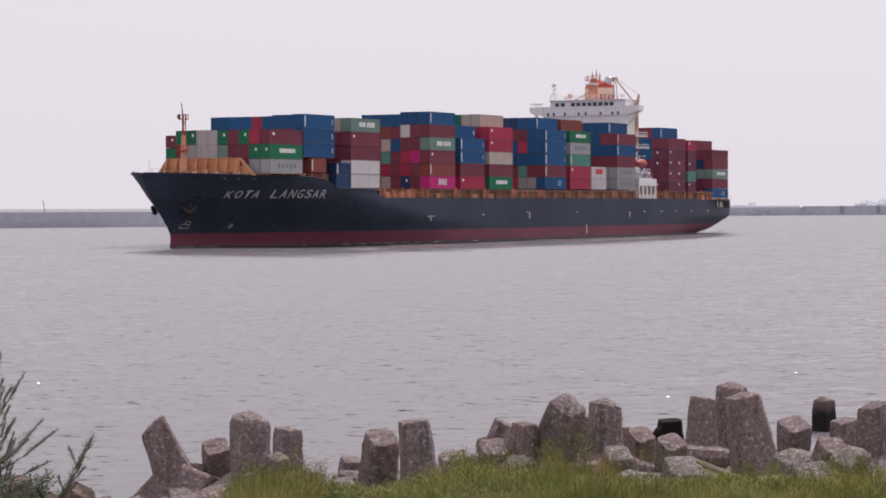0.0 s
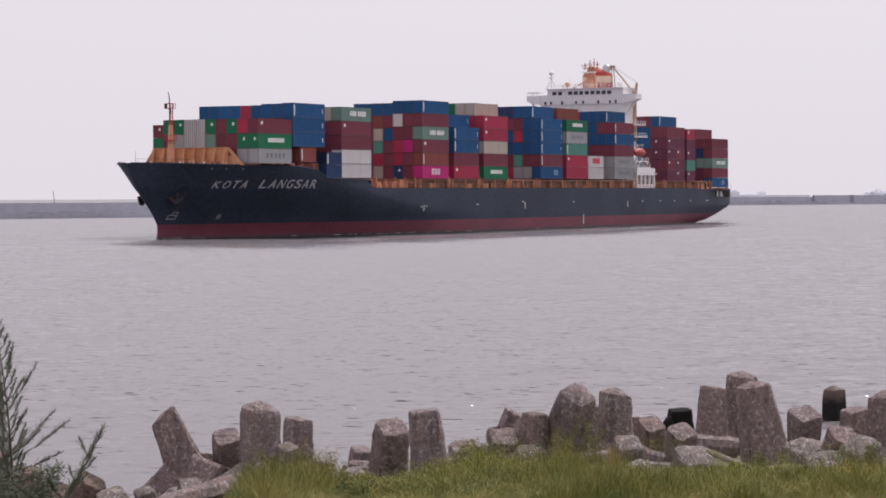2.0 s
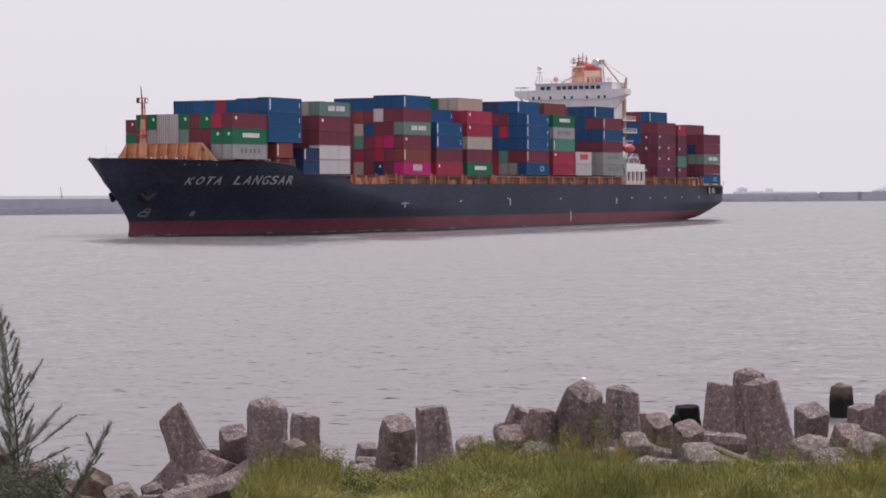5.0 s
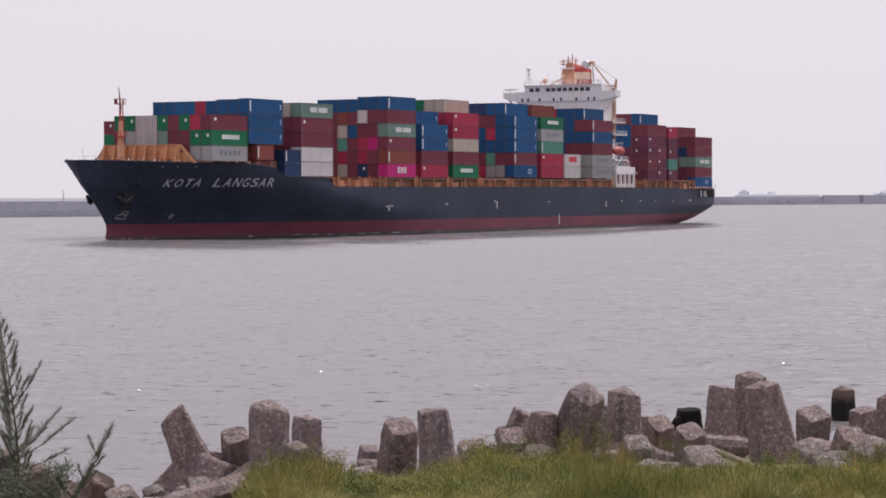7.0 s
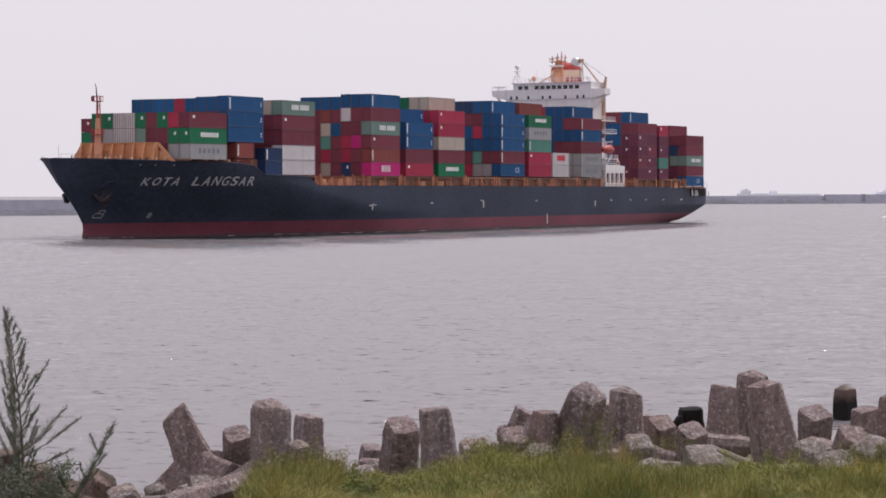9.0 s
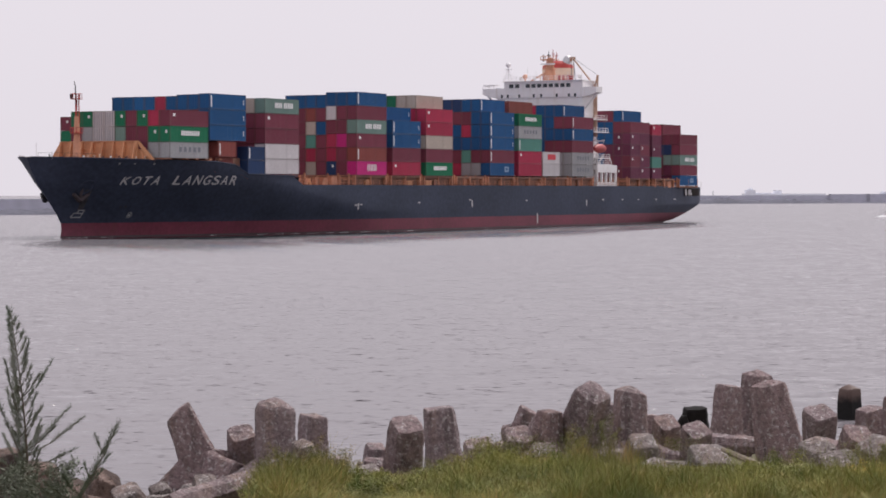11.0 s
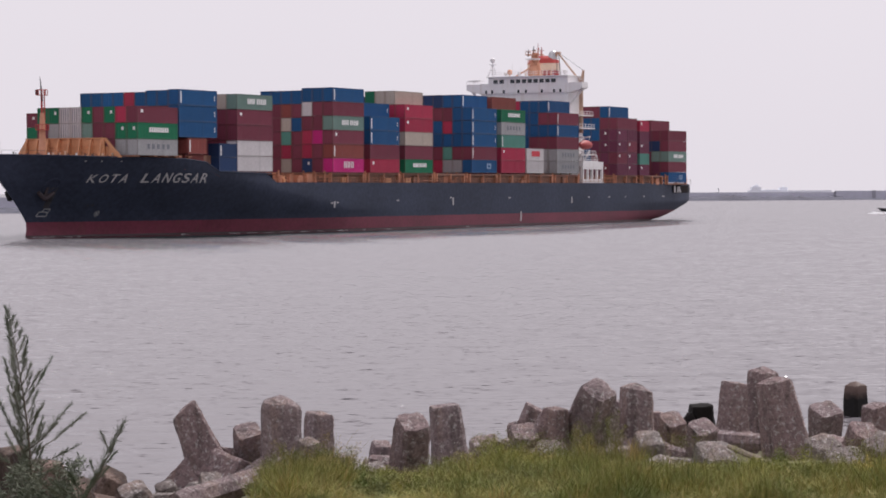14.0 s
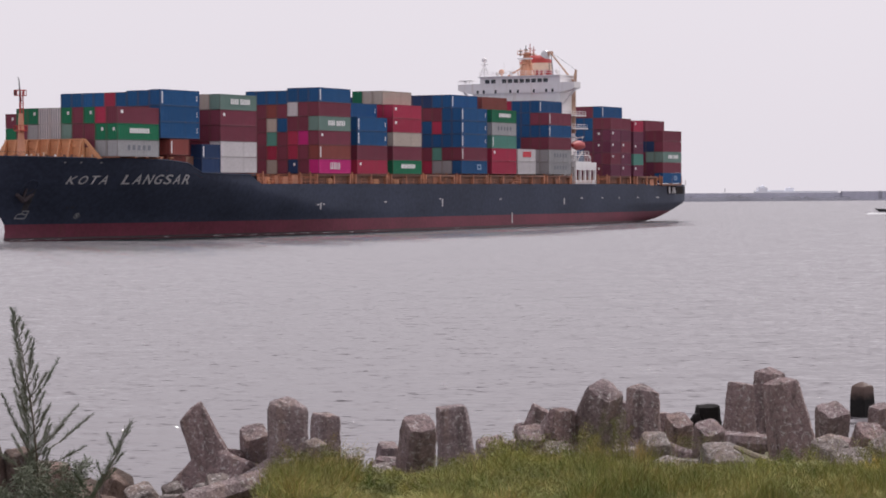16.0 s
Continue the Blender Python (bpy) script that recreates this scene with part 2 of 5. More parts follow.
def keel_line(s):
    if s > -232:
        return -1.5 + 1.5 * max(0.0, (-s - 222) / 10) ** 2
    return 6.8 * ((-s - 232) / 26) ** 1.75


def half_beam(s, z):
    entry = lerp_at(z, [(-1.5, 104), (0, 101), (3, 94), (9.5, 58), (14.3, 38)])
    u = min(1.0, max(0.0, (stem(z) - s) / entry))
    k = lerp_at(z, [(0, 0.0), (14.3, 1.0)])
    pw, qw = 1.75 + 0.25 * k, 0.9 - 0.2 * k
    w = 16.1 * (1 - (1 - u) ** pw) ** qw
    d = min(1.0, max(0.0, (-s - 190) / 68))
    low, high = 1 - 0.75 * d ** 2.4, 1 - 0.17 * d ** 3
    t = min(1.0, max(0.0, z / 4.5)) ** 0.5
    turn_in = max(0.0, (-s - 252) / 6)
    return w * (low + (high - low) * t) * (1 - 0.12 * turn_in ** 2)


ship = new("container_ship")
tagged(ship, "large dark-blue container ship with red boot topping, loaded with containers", "container ship")
ship.matrix_world = ship_pose(0)

FORE = [(i / 34) ** 1.35 for i in range(35)]
AFT = [-90, -120, -150, -180, -200, -215, -225, -232, -237, -242, -246, -250, -252, -254, -255, -256, -257, -258]


def hull_rings(v0, v1, n):
    """Cross-lines of the port side from the stem to the transom, between two levels; a level over 1 counts from the red line to the top edge."""
    rings = []
    for i in range(len(FORE) + len(AFT)):
        ring = []
        for j in range(n + 1):
            v = v0 + (v1 - v0) * j / n
            s_top = 24.2 - FORE[i] * (24.2 + 70) if i < len(FORE) else AFT[i - len(FORE)]
            z = -1.5 + 3.9 * v if v <= 1 else 2.4 + (top_edge(s_top) - 2.4) * (v - 1)
            s = stem(z) - FORE[i] * (stem(z) + 70) if i < len(FORE) else s_top
            z = max(z, keel_line(s))
            ring.append((s, half_beam(s, z), z))
        rings.append(ring)
    return rings


def hull_side(name, v0, v1, n, mat, label):
    bm = bmesh.new()
    rings = hull_rings(v0, v1, n)
    for side in (1, -1):
        loft(bm, [[(s, w * side, z) for s, w, z in r] for r in rings])
    end = rings[-1]
    loft(bm, [[(s, w * k, z) for s, w, z in end] for k in (-1, -0.5, 0, 0.5, 1)])
    bmesh.ops.remove_doubles(bm, verts=bm.verts[:], dist=0.002)
    bmesh.ops.dissolve_degenerate(bm, dist=0.001, edges=bm.edges[:])
    bmesh.ops.recalc_face_normals(bm, faces=bm.faces[:])
    return smooth(part(name, bm, mat, ship, label), 35)


hull_side("hull", 1.0, 2.0, 14, M_HULL, "dark navy steel hull with flared bow")
hull_side("boot_topping", 0.4, 1.0, 4, M_BOOT, "dull red waterline band")
hull_side("wet_band", 0.0, 0.4, 2, M_WETBAND, "dark wet band at the waterline")

bm = bmesh.new()
outline = [24.0 - k * 2.1 for k in range(22)] + [-23, -26, -31, -36, -40.3]
loft(bm, [[(s, half_beam(s, 13) * k * 0.985, top_edge(s) - 0.9) for k in (-1, -0.5, 0, 0.5, 1)] for s in outline])
part("forecastle_deck", bm, M_DECK, ship)
bm = bmesh.new()
loft(bm, [[(s, half_beam(s, 9.2) * k * 0.985, 9.2) for k in (-1, -0.5, 0, 0.5, 1)] for s in (-41, -60, -100, -150, -200, -225, -240, -250, -257.8)])
part("main_deck", bm, M_DECK, ship)
bm = bmesh.new()
loft(bm, [[(-41.0, half_beam(-41, z) * k * 0.99, z) for k in (-1, -0.5, 0, 0.5, 1)] for z in (9.2, 11.0)])
part("deck_break", bm, M_HULL, ship)
# rubbing rail along the top edge
for side in (1, -1):
    bm = bmesh.new()
    pts = [(s, side * (half_beam(s, top_edge(s)) + 0.03), top_edge(s)) for s in outline]
    vs = loft(bm, [[(s, w + 0.13 * math.cos(k * math.pi / 3), z + 0.13 * math.sin(k * math.pi / 3)) for k in range(6)] for s, w, z in pts], True)
    bm.faces.new(vs[0][::-1])
    bm.faces.new(vs[-1])
    bmesh.ops.recalc_face_normals(bm, faces=bm.faces[:])
    part("bulwark_rail", bm, M_HULL, ship)


# ship's name, letter by letter, laid on the flared plating
def letter_mesh(ch):
    cu = bpy.data.curves.new("letter", "FONT")
    cu.body, cu.size, cu.offset = ch, 1.0, 0.012
    tmp = new("letter", cu)
    me = bpy.data.meshes.new_from_object(tmp.evaluated_get(bpy.context.evaluated_depsgraph_get()))
    bpy.data.objects.remove(tmp)
    return me


def ship_name(text, s0, s1, z0, z1, side=1):
    step = (s0 - s1) / len(text)
    s = s0
    for ch in text:
        me = letter_mesh(ch)
        xs_ = [v.co.x for v in me.vertices]
        ys_ = [v.co.y for v in me.vertices]
        bm = bmesh.new()
        bm.from_mesh(me)
        for v in bm.verts:
            u = (v.co.x - min(xs_)) / (max(xs_) - min(xs_)) * 0.76
            k = (v.co.y - min(ys_)) / (max(ys_) - min(ys_))
            vs = s - u * step
            vz = z0 + (z1 - z0) * k * lerp_at(vs, [(-8, 1.0), (8, 0.8)])
            v.co = (vs, side * (half_beam(vs, vz) + 0.1), vz)
        bmesh.ops.recalc_face_normals(bm, faces=bm.faces[:])
        part("letter", bm, M_NAME, ship, "white painted letter of the ship's name")
        s -= step


ship_name("KOTA", 7.66, -0.88, 9.4, 11.15)
ship_name("LANGSAR", -3.5, -20.3, 9.4, 11.15)


# small plating marks: draught marks, tug marks and scuppers
def hull_mark(s, z, ds, dz, mat=M_NAME):
    bm = bmesh.new()
    off = 0.18 if s < -235 else 0.05
    w = half_beam(s, z) + off
    w2 = half_beam(s, z + dz) + off
    loft(bm, [[(s, w, z), (s - ds, w, z)], [(s, w2, z + dz), (s - ds, w2, z + dz)]])
    bmesh.ops.recalc_face_normals(bm, faces=bm.faces[:])
    bmesh.ops.solidify(bm, geom=bm.faces[:], thickness=0.03)
    part("hull_mark", bm, mat, ship)


for s, z, ds, dz in ((-63.6, 4.4, 0.45, 1.3), (-62.4, 5.2, 0.9, 0.25), (-64.6, 5.3, 0.7, 0.25), (-147, 0.5, 0.5, 2.4), (-113.8, 4.6, 0.5, 1.6), (-112.6, 6.1, 0.8, 0.25), (-174.5, 4.6, 0.5, 1.5), (-89, 5.6, 1.0, 0.25), (-141, 5.9, 0.9, 0.25),
                      (-184, 5.9, 0.9, 0.3), (-196, 5.9, 0.9, 0.25), (-206, 5.9, 0.8, 0.25), (-218, 5.9, 0.8, 0.25), (-231, 5.9, 1.6, 0.25), (-240, 7.4, 0.8, 1.4), (-242.6, 7.4, 2.0, 1.2)):
    hull_mark(s, z, ds, dz)
M_FAINT = material("faded_sign_paint", (0.3, 0.3, 0.31), 0.7, vary=0.3, grain=3, bump=0)
# signs by the bow, painted as strokes on the flared plating
def hull_stroke(points, width, mat=M_NAME, name="hull_mark", label=""):
    bm = bmesh.new()
    for (s0, z0), (s1, z1) in zip(points, points[1:]):
        long = math.hypot(s1 - s0, z1 - z0)
        ds, dz = -(z1 - z0) / long * width / 2, (s1 - s0) / long * width / 2
        rows = []
        for k in range(4):
            s, z = s0 + (s1 - s0) * k / 3, z0 + (z1 - z0) * k / 3
            rows.append([(s + q * ds, half_beam(s + q * ds, z + q * dz) + 0.05, z + q * dz) for q in (-1, 0, 1)])
        loft(bm, rows)
    bmesh.ops.recalc_face_normals(bm, faces=bm.faces[:])
    part(name, bm, mat, ship, label)


hull_stroke([(13.2, 3.45), (11.3, 3.45), (11.1, 4.75), (12.2, 4.75), (12.25, 4.25), (12.9, 4.2), (13.2, 3.45)], 0.18, M_FAINT)
hull_stroke([(11.2, 4.1), (12.2, 4.25)], 0.16, M_FAINT)
hull_stroke([(1.2 + 0.5 * math.cos(a), 3.8 + 0.5 * math.sin(a)) for a in [math.pi * k / 5 for k in range(11)]], 0.12, M_FAINT)
hull_stroke([(0.85, 3.5), (1.55, 4.15)], 0.16, M_FAINT)
hull_stroke([(1.55, 3.5), (0.85, 4.15)], 0.16, M_FAINT)
M_SCUFF = material("scuffed_paint", (0.05, 0.047, 0.055), 0.7, vary=0.6, grain=2.5, bump=0.02, streak=(0.11, 0.1, 0.105), spec=0.3)
hull_stroke([(12.6, 8.6), (12.2, 7.2), (12.0, 4.9)], 1.1, M_SCUFF, "anchor_scuff", "paint scraped pale by the anchor")
hull_stroke([(4.2, 5.3), (3.9, 5.3)], 0.3, M_SCUFF)
hull_stroke([(3.3, 5.35), (2.8, 5.35)], 0.3, M_SCUFF)
for s in (10.6, 7.6, 3.6):
    hull_stroke([(s, 13.2), (s - 0.35, 13.18)], 0.25, M_FAINT)


# anchors, chains' pockets
def anchor(side):
    s, z = 13.5, 8.2
    w = half_beam(s, z)
    bm = bmesh.new()
    rod(bm, (s, side * (w + 0.25), z + 1.2), (s + 0.5, side * (w - 0.3), z - 1.2), 0.28)
    rod(bm, (s - 1.5, side * (w + 0.1), z - 0.5), (s + 0.6, side * (w - 0.2), z - 1.7), 0.35, 0.5)
    rod(bm, (s + 2.0, side * (w - 0.6), z - 0.5), (s + 0.6, side * (w - 0.2), z - 1.7), 0.35, 0.5)
    part("anchor", bm, M_ANCHOR if side > 0 else M_STEEL, ship, "rusty stockless anchor in its pocket")
    bm = bmesh.new()
    for k in range(12):
        a, b = 2 * math.pi * k / 12, 2 * math.pi * (k + 1) / 12
        pa, pb = [(s + 1.25 * math.cos(q), side * (half_beam(s + 1.25 * math.cos(q), z + 0.7 + 1.25 * math.sin(q)) + 0.05), z + 0.7 + 1.25 * math.sin(q)) for q in (a, b)]
        rod(bm, pa, pb, 0.2, sides=6)
    part("anchor_pocket", bm, M_HULL, ship)


anchor(1)
anchor(-1)


# bow: breakwater wall with ribs, foremast, small gear
def bow_breakwater():
    s = 4.7
    bm = bmesh.new()
    slab(bm, [(-10.4, 13.0), (10.0, 13.0), (10.0, 17.3), (-7.7, 17.3), (-10.4, 13.6)], 0, s - 0.12, s)
    wall = part("breakwater_plate", bm, M_ORANGE, ship, "orange painted plate wall with ribs behind the forecastle")
    for k in range(8):
        w = -7.5 + k * 2.42
        bm = bmesh.new()
        slab(bm, [(s, 17.3), (s + 0.45, 17.2), (s + 1.5, 13.2), (s, 13.2)], 1, w, w + 0.34)
        part("rib", bm, M_ORANGE, wall)
    for z in (14.6, 15.9):
        bm = bmesh.new()
        box(bm, s, s + 0.22, -9.4 if z < 15 else -8.4, 10.0, z, z + 0.12)
        part("stiffener", bm, M_ORANGE, wall)
    bm = bmesh.new()
    slab(bm, [(9.8, 17.3), (10.5, 17.3), (13.9, 13.9), (12.9, 13.9)], 0, s, s + 0.3)
    part("end_brace", bm, M_ORANGE, wall)
    bm = bmesh.new()
    slab(bm, [(10.0, 15.9), (11.0, 15.9), (12.6, 13.8), (10.0, 13.8)], 0, s - 0.2, s - 0.1)
    part("end_plate", bm, M_ORANGE, wall)
    bm = bmesh.new()
    box(bm, s, s + 0.5, 9.7, 10.15, 13.0, 17.3)
    part("end_post", bm, M_ORANGE, wall)
    bm = bmesh.new()
    box(bm, s - 0.2, s + 0.3, -7.7, 10.2, 17.28, 17.45)
    part("top_flange", bm, M_ORANGE, wall)


bow_breakwater()


def foremast():
    s = 9.8
    bm = bmesh.new()
    rod(bm, (s, 0, 13), (s - 0.1, 0, 21.9), 0.8, 0.42, 12)
    mast = part("foremast", bm, M_BUFF, ship, "tapered orange-buff foremast with platforms")
    for z, r in ((18.8, 1.2), (25.0, 1.05)):
        bm = bmesh.new()
        rod(bm, (s, 0, z), (s, 0, z + 0.12), r, sides=10)
        for k in range(10):
            a, b = 2 * math.pi * k / 10, 2 * math.pi * (k + 1) / 10
            pa, pb = (s + r * math.cos(a), r * math.sin(a), z), (s + r * math.cos(b), r * math.sin(b), z)
            rod(bm, pa, (pa[0], pa[1], z + 1.0), 0.05, sides=5)
            rod(bm, (pa[0], pa[1], z + 1.0), (pb[0], pb[1], z + 1.0), 0.05, sides=5)
        part("platform", bm, M_RED, mast, "railed mast platform")
    bm = bmesh.new()
    rod(bm, (s - 0.3, -0.42, 20.6), (s - 0.2, -0.35, 26), 0.1, sides=6)
    rod(bm, (s - 0.3, 0.42, 20.6), (s - 0.2, 0.35, 26), 0.1, sides=6)
    rod(bm, (s + 0.1, 0, 21.5), (s, 0, 25), 0.16, sides=6)
    for k in range(9):
        rod(bm, (s - 0.3, -0.42, 21.9 + 0.45 * k), (s - 0.3, 0.42, 21.9 + 0.45 * k), 0.06, sides=5)
    part("lattice", bm, M_RED, mast)
    bm = bmesh.new()
    rod(bm, (s, 0, 24), (s, -0.3, 27.7), 0.2, 0.08, 6)
    rod(bm, (s, -0.3, 27.6), (s, -0.5, 28.4), 0.1, 0.04, 6)
    part("pole", bm, M_STEEL, mast)
    bm = bmesh.new()
    box(bm, s + 0.3, s + 0.7, -0.95, -0.55, 25.1, 26.0)
    part("mast_light", bm, M_STEEL, mast)


foremast()


def bow_gear():
    for s, w, h in ((16, 3, 1.2), (14, -4, 1.0), (18, 0, 1.4), (12, 6, 1.0), (15, 6.5, 0.8), (11, -7, 1.3), (9.5, 9, 1.0)):
        bm = bmesh.new()
        rod(bm, (s, w - 0.7, 13.7), (s, w + 0.7, 13.7), 0.55, sides=12)
        box(bm, s - 0.6, s + 0.6, w - 0.3, w + 0.3, 13.0, 13.0 + h)
        part("winch", bm, M_WHITE if s in (18, 15) else M_ORANGE, ship)
    rng = random.Random(15)
    for k in range(22):
        s = 21.0 - 0.95 * k + rng.uniform(-0.3, 0.3)
        w = half_beam(s, 12.8) - rng.uniform(0.1, 0.5)
        h = rng.uniform(0.35, 0.95)
        bm = bmesh.new()
        rod(bm, (s, w, 13.3), (s, w, 13.9 + h), 0.13, 0.1, 8)
        rod(bm, (s, w, 13.85 + h), (s, w, 14.0 + h), 0.2, 0.2, 8)
        if k % 3 == 0:
            box(bm, s - 0.5, s + 0.3, w - 0.4, w, 13.3, 13.8 + 0.7 * h)
        part("bollard", bm, rng.choice((M_GEAR, M_STEEL, M_GEAR, M_CREAM, M_STEEL)), ship)
    bm = bmesh.new()
    rail = [(s, half_beam(s, 14.2) - 0.15, top_edge(s)) for s in (23.2, 21.6, 20.0, 18.4, 16.8, 15.2)]
    for a, b in zip(rail, rail[1:]):
        rod(bm, a, (a[0], a[1], a[2] + 0.8), 0.03, sides=5)
        rod(bm, (a[0], a[1], a[2] + 0.8), (b[0], b[1], b[2] + 0.8), 0.025, sides=5)
    part("bow_railing", bm, M_STEEL, ship)
    for s in (2.6, -2.6, -5.8, -8.7, -10.2, -13.4):
        bm = bmesh.new()
        w = half_beam(s, 12.8) - 0.2
        box(bm, s - 0.3, s + 0.3, w - 0.9, w, 13.0, 14.28)
        box(bm, s - 0.45, s + 0.45, w - 1.1, 15.9, 14.05, 14.29)
        part("stack_pillar", bm, M_GEAR, ship, "orange steel support of the container stack")
    bm = bmesh.new()
    rod(bm, (21.5, 0, 13.4), (21.5, 0, 16.8), 0.06, 0.04, 6)
    part("jackstaff", bm, M_WHITE, ship)
    for k in range(9):
        s = 21.5 - 1.5 * k
        w = half_beam(s, 14) - 0.2
        for sd in (1, -1):
            bm = bmesh.new()
            rod(bm, (s, sd * w, 14.0), (s, sd * w, 14.6), 0.18, sides=6)
            part("fairlead", bm, M_LASH if k % 3 else M_WHITE, ship)


bow_gear()


# ---- hatch covers, coaming and lashing gear under the stacks ----
BAYS = (-63.2, -78.0, -92.6, -107.4, -122.8, -137.3, -152.0, -166.4, -201.4, -218.0, -234.3)


def deck_gear():
    for s in BAYS:
        aft = s < -195
        z = 9.6 if s < -230 else 11.55
        bm = bmesh.new()
        box(bm, s - 12.6, s + 0.4, -15.2, 15.2, 9.1, z - 0.5)
        box(bm, s - 12.4, s + 0.2, -15.9, 15.9, z - 0.5, z - 0.03)
        part("hatch_cover", bm, M_LASH, ship, "rusty steel hatch cover")
        for k in (0.2, -6.1, -12.4):
            bm = bmesh.new()
            slab(bm, [(13.0, 10.6), (15.25, 10.6), (15.25, 9.2), (15.95, 9.2), (15.95, 11.5), (15.25, 11.5), (15.25, 11.0), (13.0, 11.0)], 0, s + k - 0.22, s + k + 0.22)
            part("stack_pillar", bm, M_GEAR, ship, "orange steel support of the container stack")
    for s in (-43.5, -60.6, -76.6, -91.4, -106.2, -121.2, -136.1, -150.8, -164.8, -179.6, -200, -216.4, -232.8):
        bm = bmesh.new()
        for w in (15.7, 13.2, 10.7, 8.2, 5.7, 3.2, 0, -5, -10, -15.5):
            box(bm, s - 0.12, s + 0.12, w - 0.14, w + 0.14, 9.2, 11.9 if w > 10 else 11.5)
        box(bm, s - 0.3, s + 0.3, -15.7, 15.8, 10.8, 11.1)
        box(bm, s - 0.06, s + 0.06, -15.7, 15.8, 11.4, 11.5)
        part("lashing_bridge", bm, M_GEAR, ship, "orange lashing bridge with posts")
    bm = bmesh.new()
    s = -41.5
    while s > -252:
        w = half_beam(s, 9.5) - 0.12
        w2 = half_beam(s - 2.4, 9.5) - 0.12
        rod(bm, (s, w, 9.2), (s, w, 10.55), 0.045, sides=5)
        for z in (9.95, 10.5):
            rod(bm, (s, w, z), (s - 2.4, w2, z), 0.035, sides=5)
        s -= 2.4
    part("deck_railing", bm, M_GEAR, ship)
    # lockers and fittings in the open bays and along the side deck
    rng = random.Random(4)
    for s, n in ((-45, 6), (-50, 5), (-56, 5), (-110, 5), (-116, 5), (-160, 4), (-152, 3), (-220, 4), (-226, 4), (-70, 4), (-85, 4), (-98, 4), (-128, 3), (-142, 3), (-170, 3), (-206, 3)):
        for k in range(n):
            bm = bmesh.new()
            l, h, w = rng.uniform(0.5, 2.6), rng.uniform(0.5, 1.9), rng.uniform(13.5, 15.2)
            x = s + rng.uniform(-3, 3)
            box(bm, x - l / 2, x + l / 2, w, w + 0.7, 9.15, 9.4 + h)
            box(bm, x - l / 2 - 0.06, x + l / 2 + 0.06, w - 0.06, w + 0.76, 9.4 + h, 9.5 + h)
            part("deck_locker", bm, rng.choice((M_ORANGE, M_GEAR, M_GEAR, M_LASH)), ship)


deck_gear()


# ---- accommodation block ----
def window_row(parent, s, ws, z, width, height):
    for w in ws:
        bm = bmesh.new()
        box(bm, s, s + 0.05, w - width / 2, w + width / 2, z - height / 2, z + height / 2)
        pane = part("window", bm, M_GLASS, parent, "dark window pane")
        bm = bmesh.new()
        t = 0.07
        for a, b, c, d in ((-width / 2 - t, width / 2 + t, height / 2, height / 2 + t), (-width / 2 - t, width / 2 + t, -height / 2 - t, -height / 2), (-width / 2 - t, -width / 2, -height / 2, height / 2), (width / 2, width / 2 + t, -height / 2, height / 2)):
            box(bm, s, s + 0.09, w + a, w + b, z + c, z + d)
        part("window_frame", bm, M_WHITE, pane)


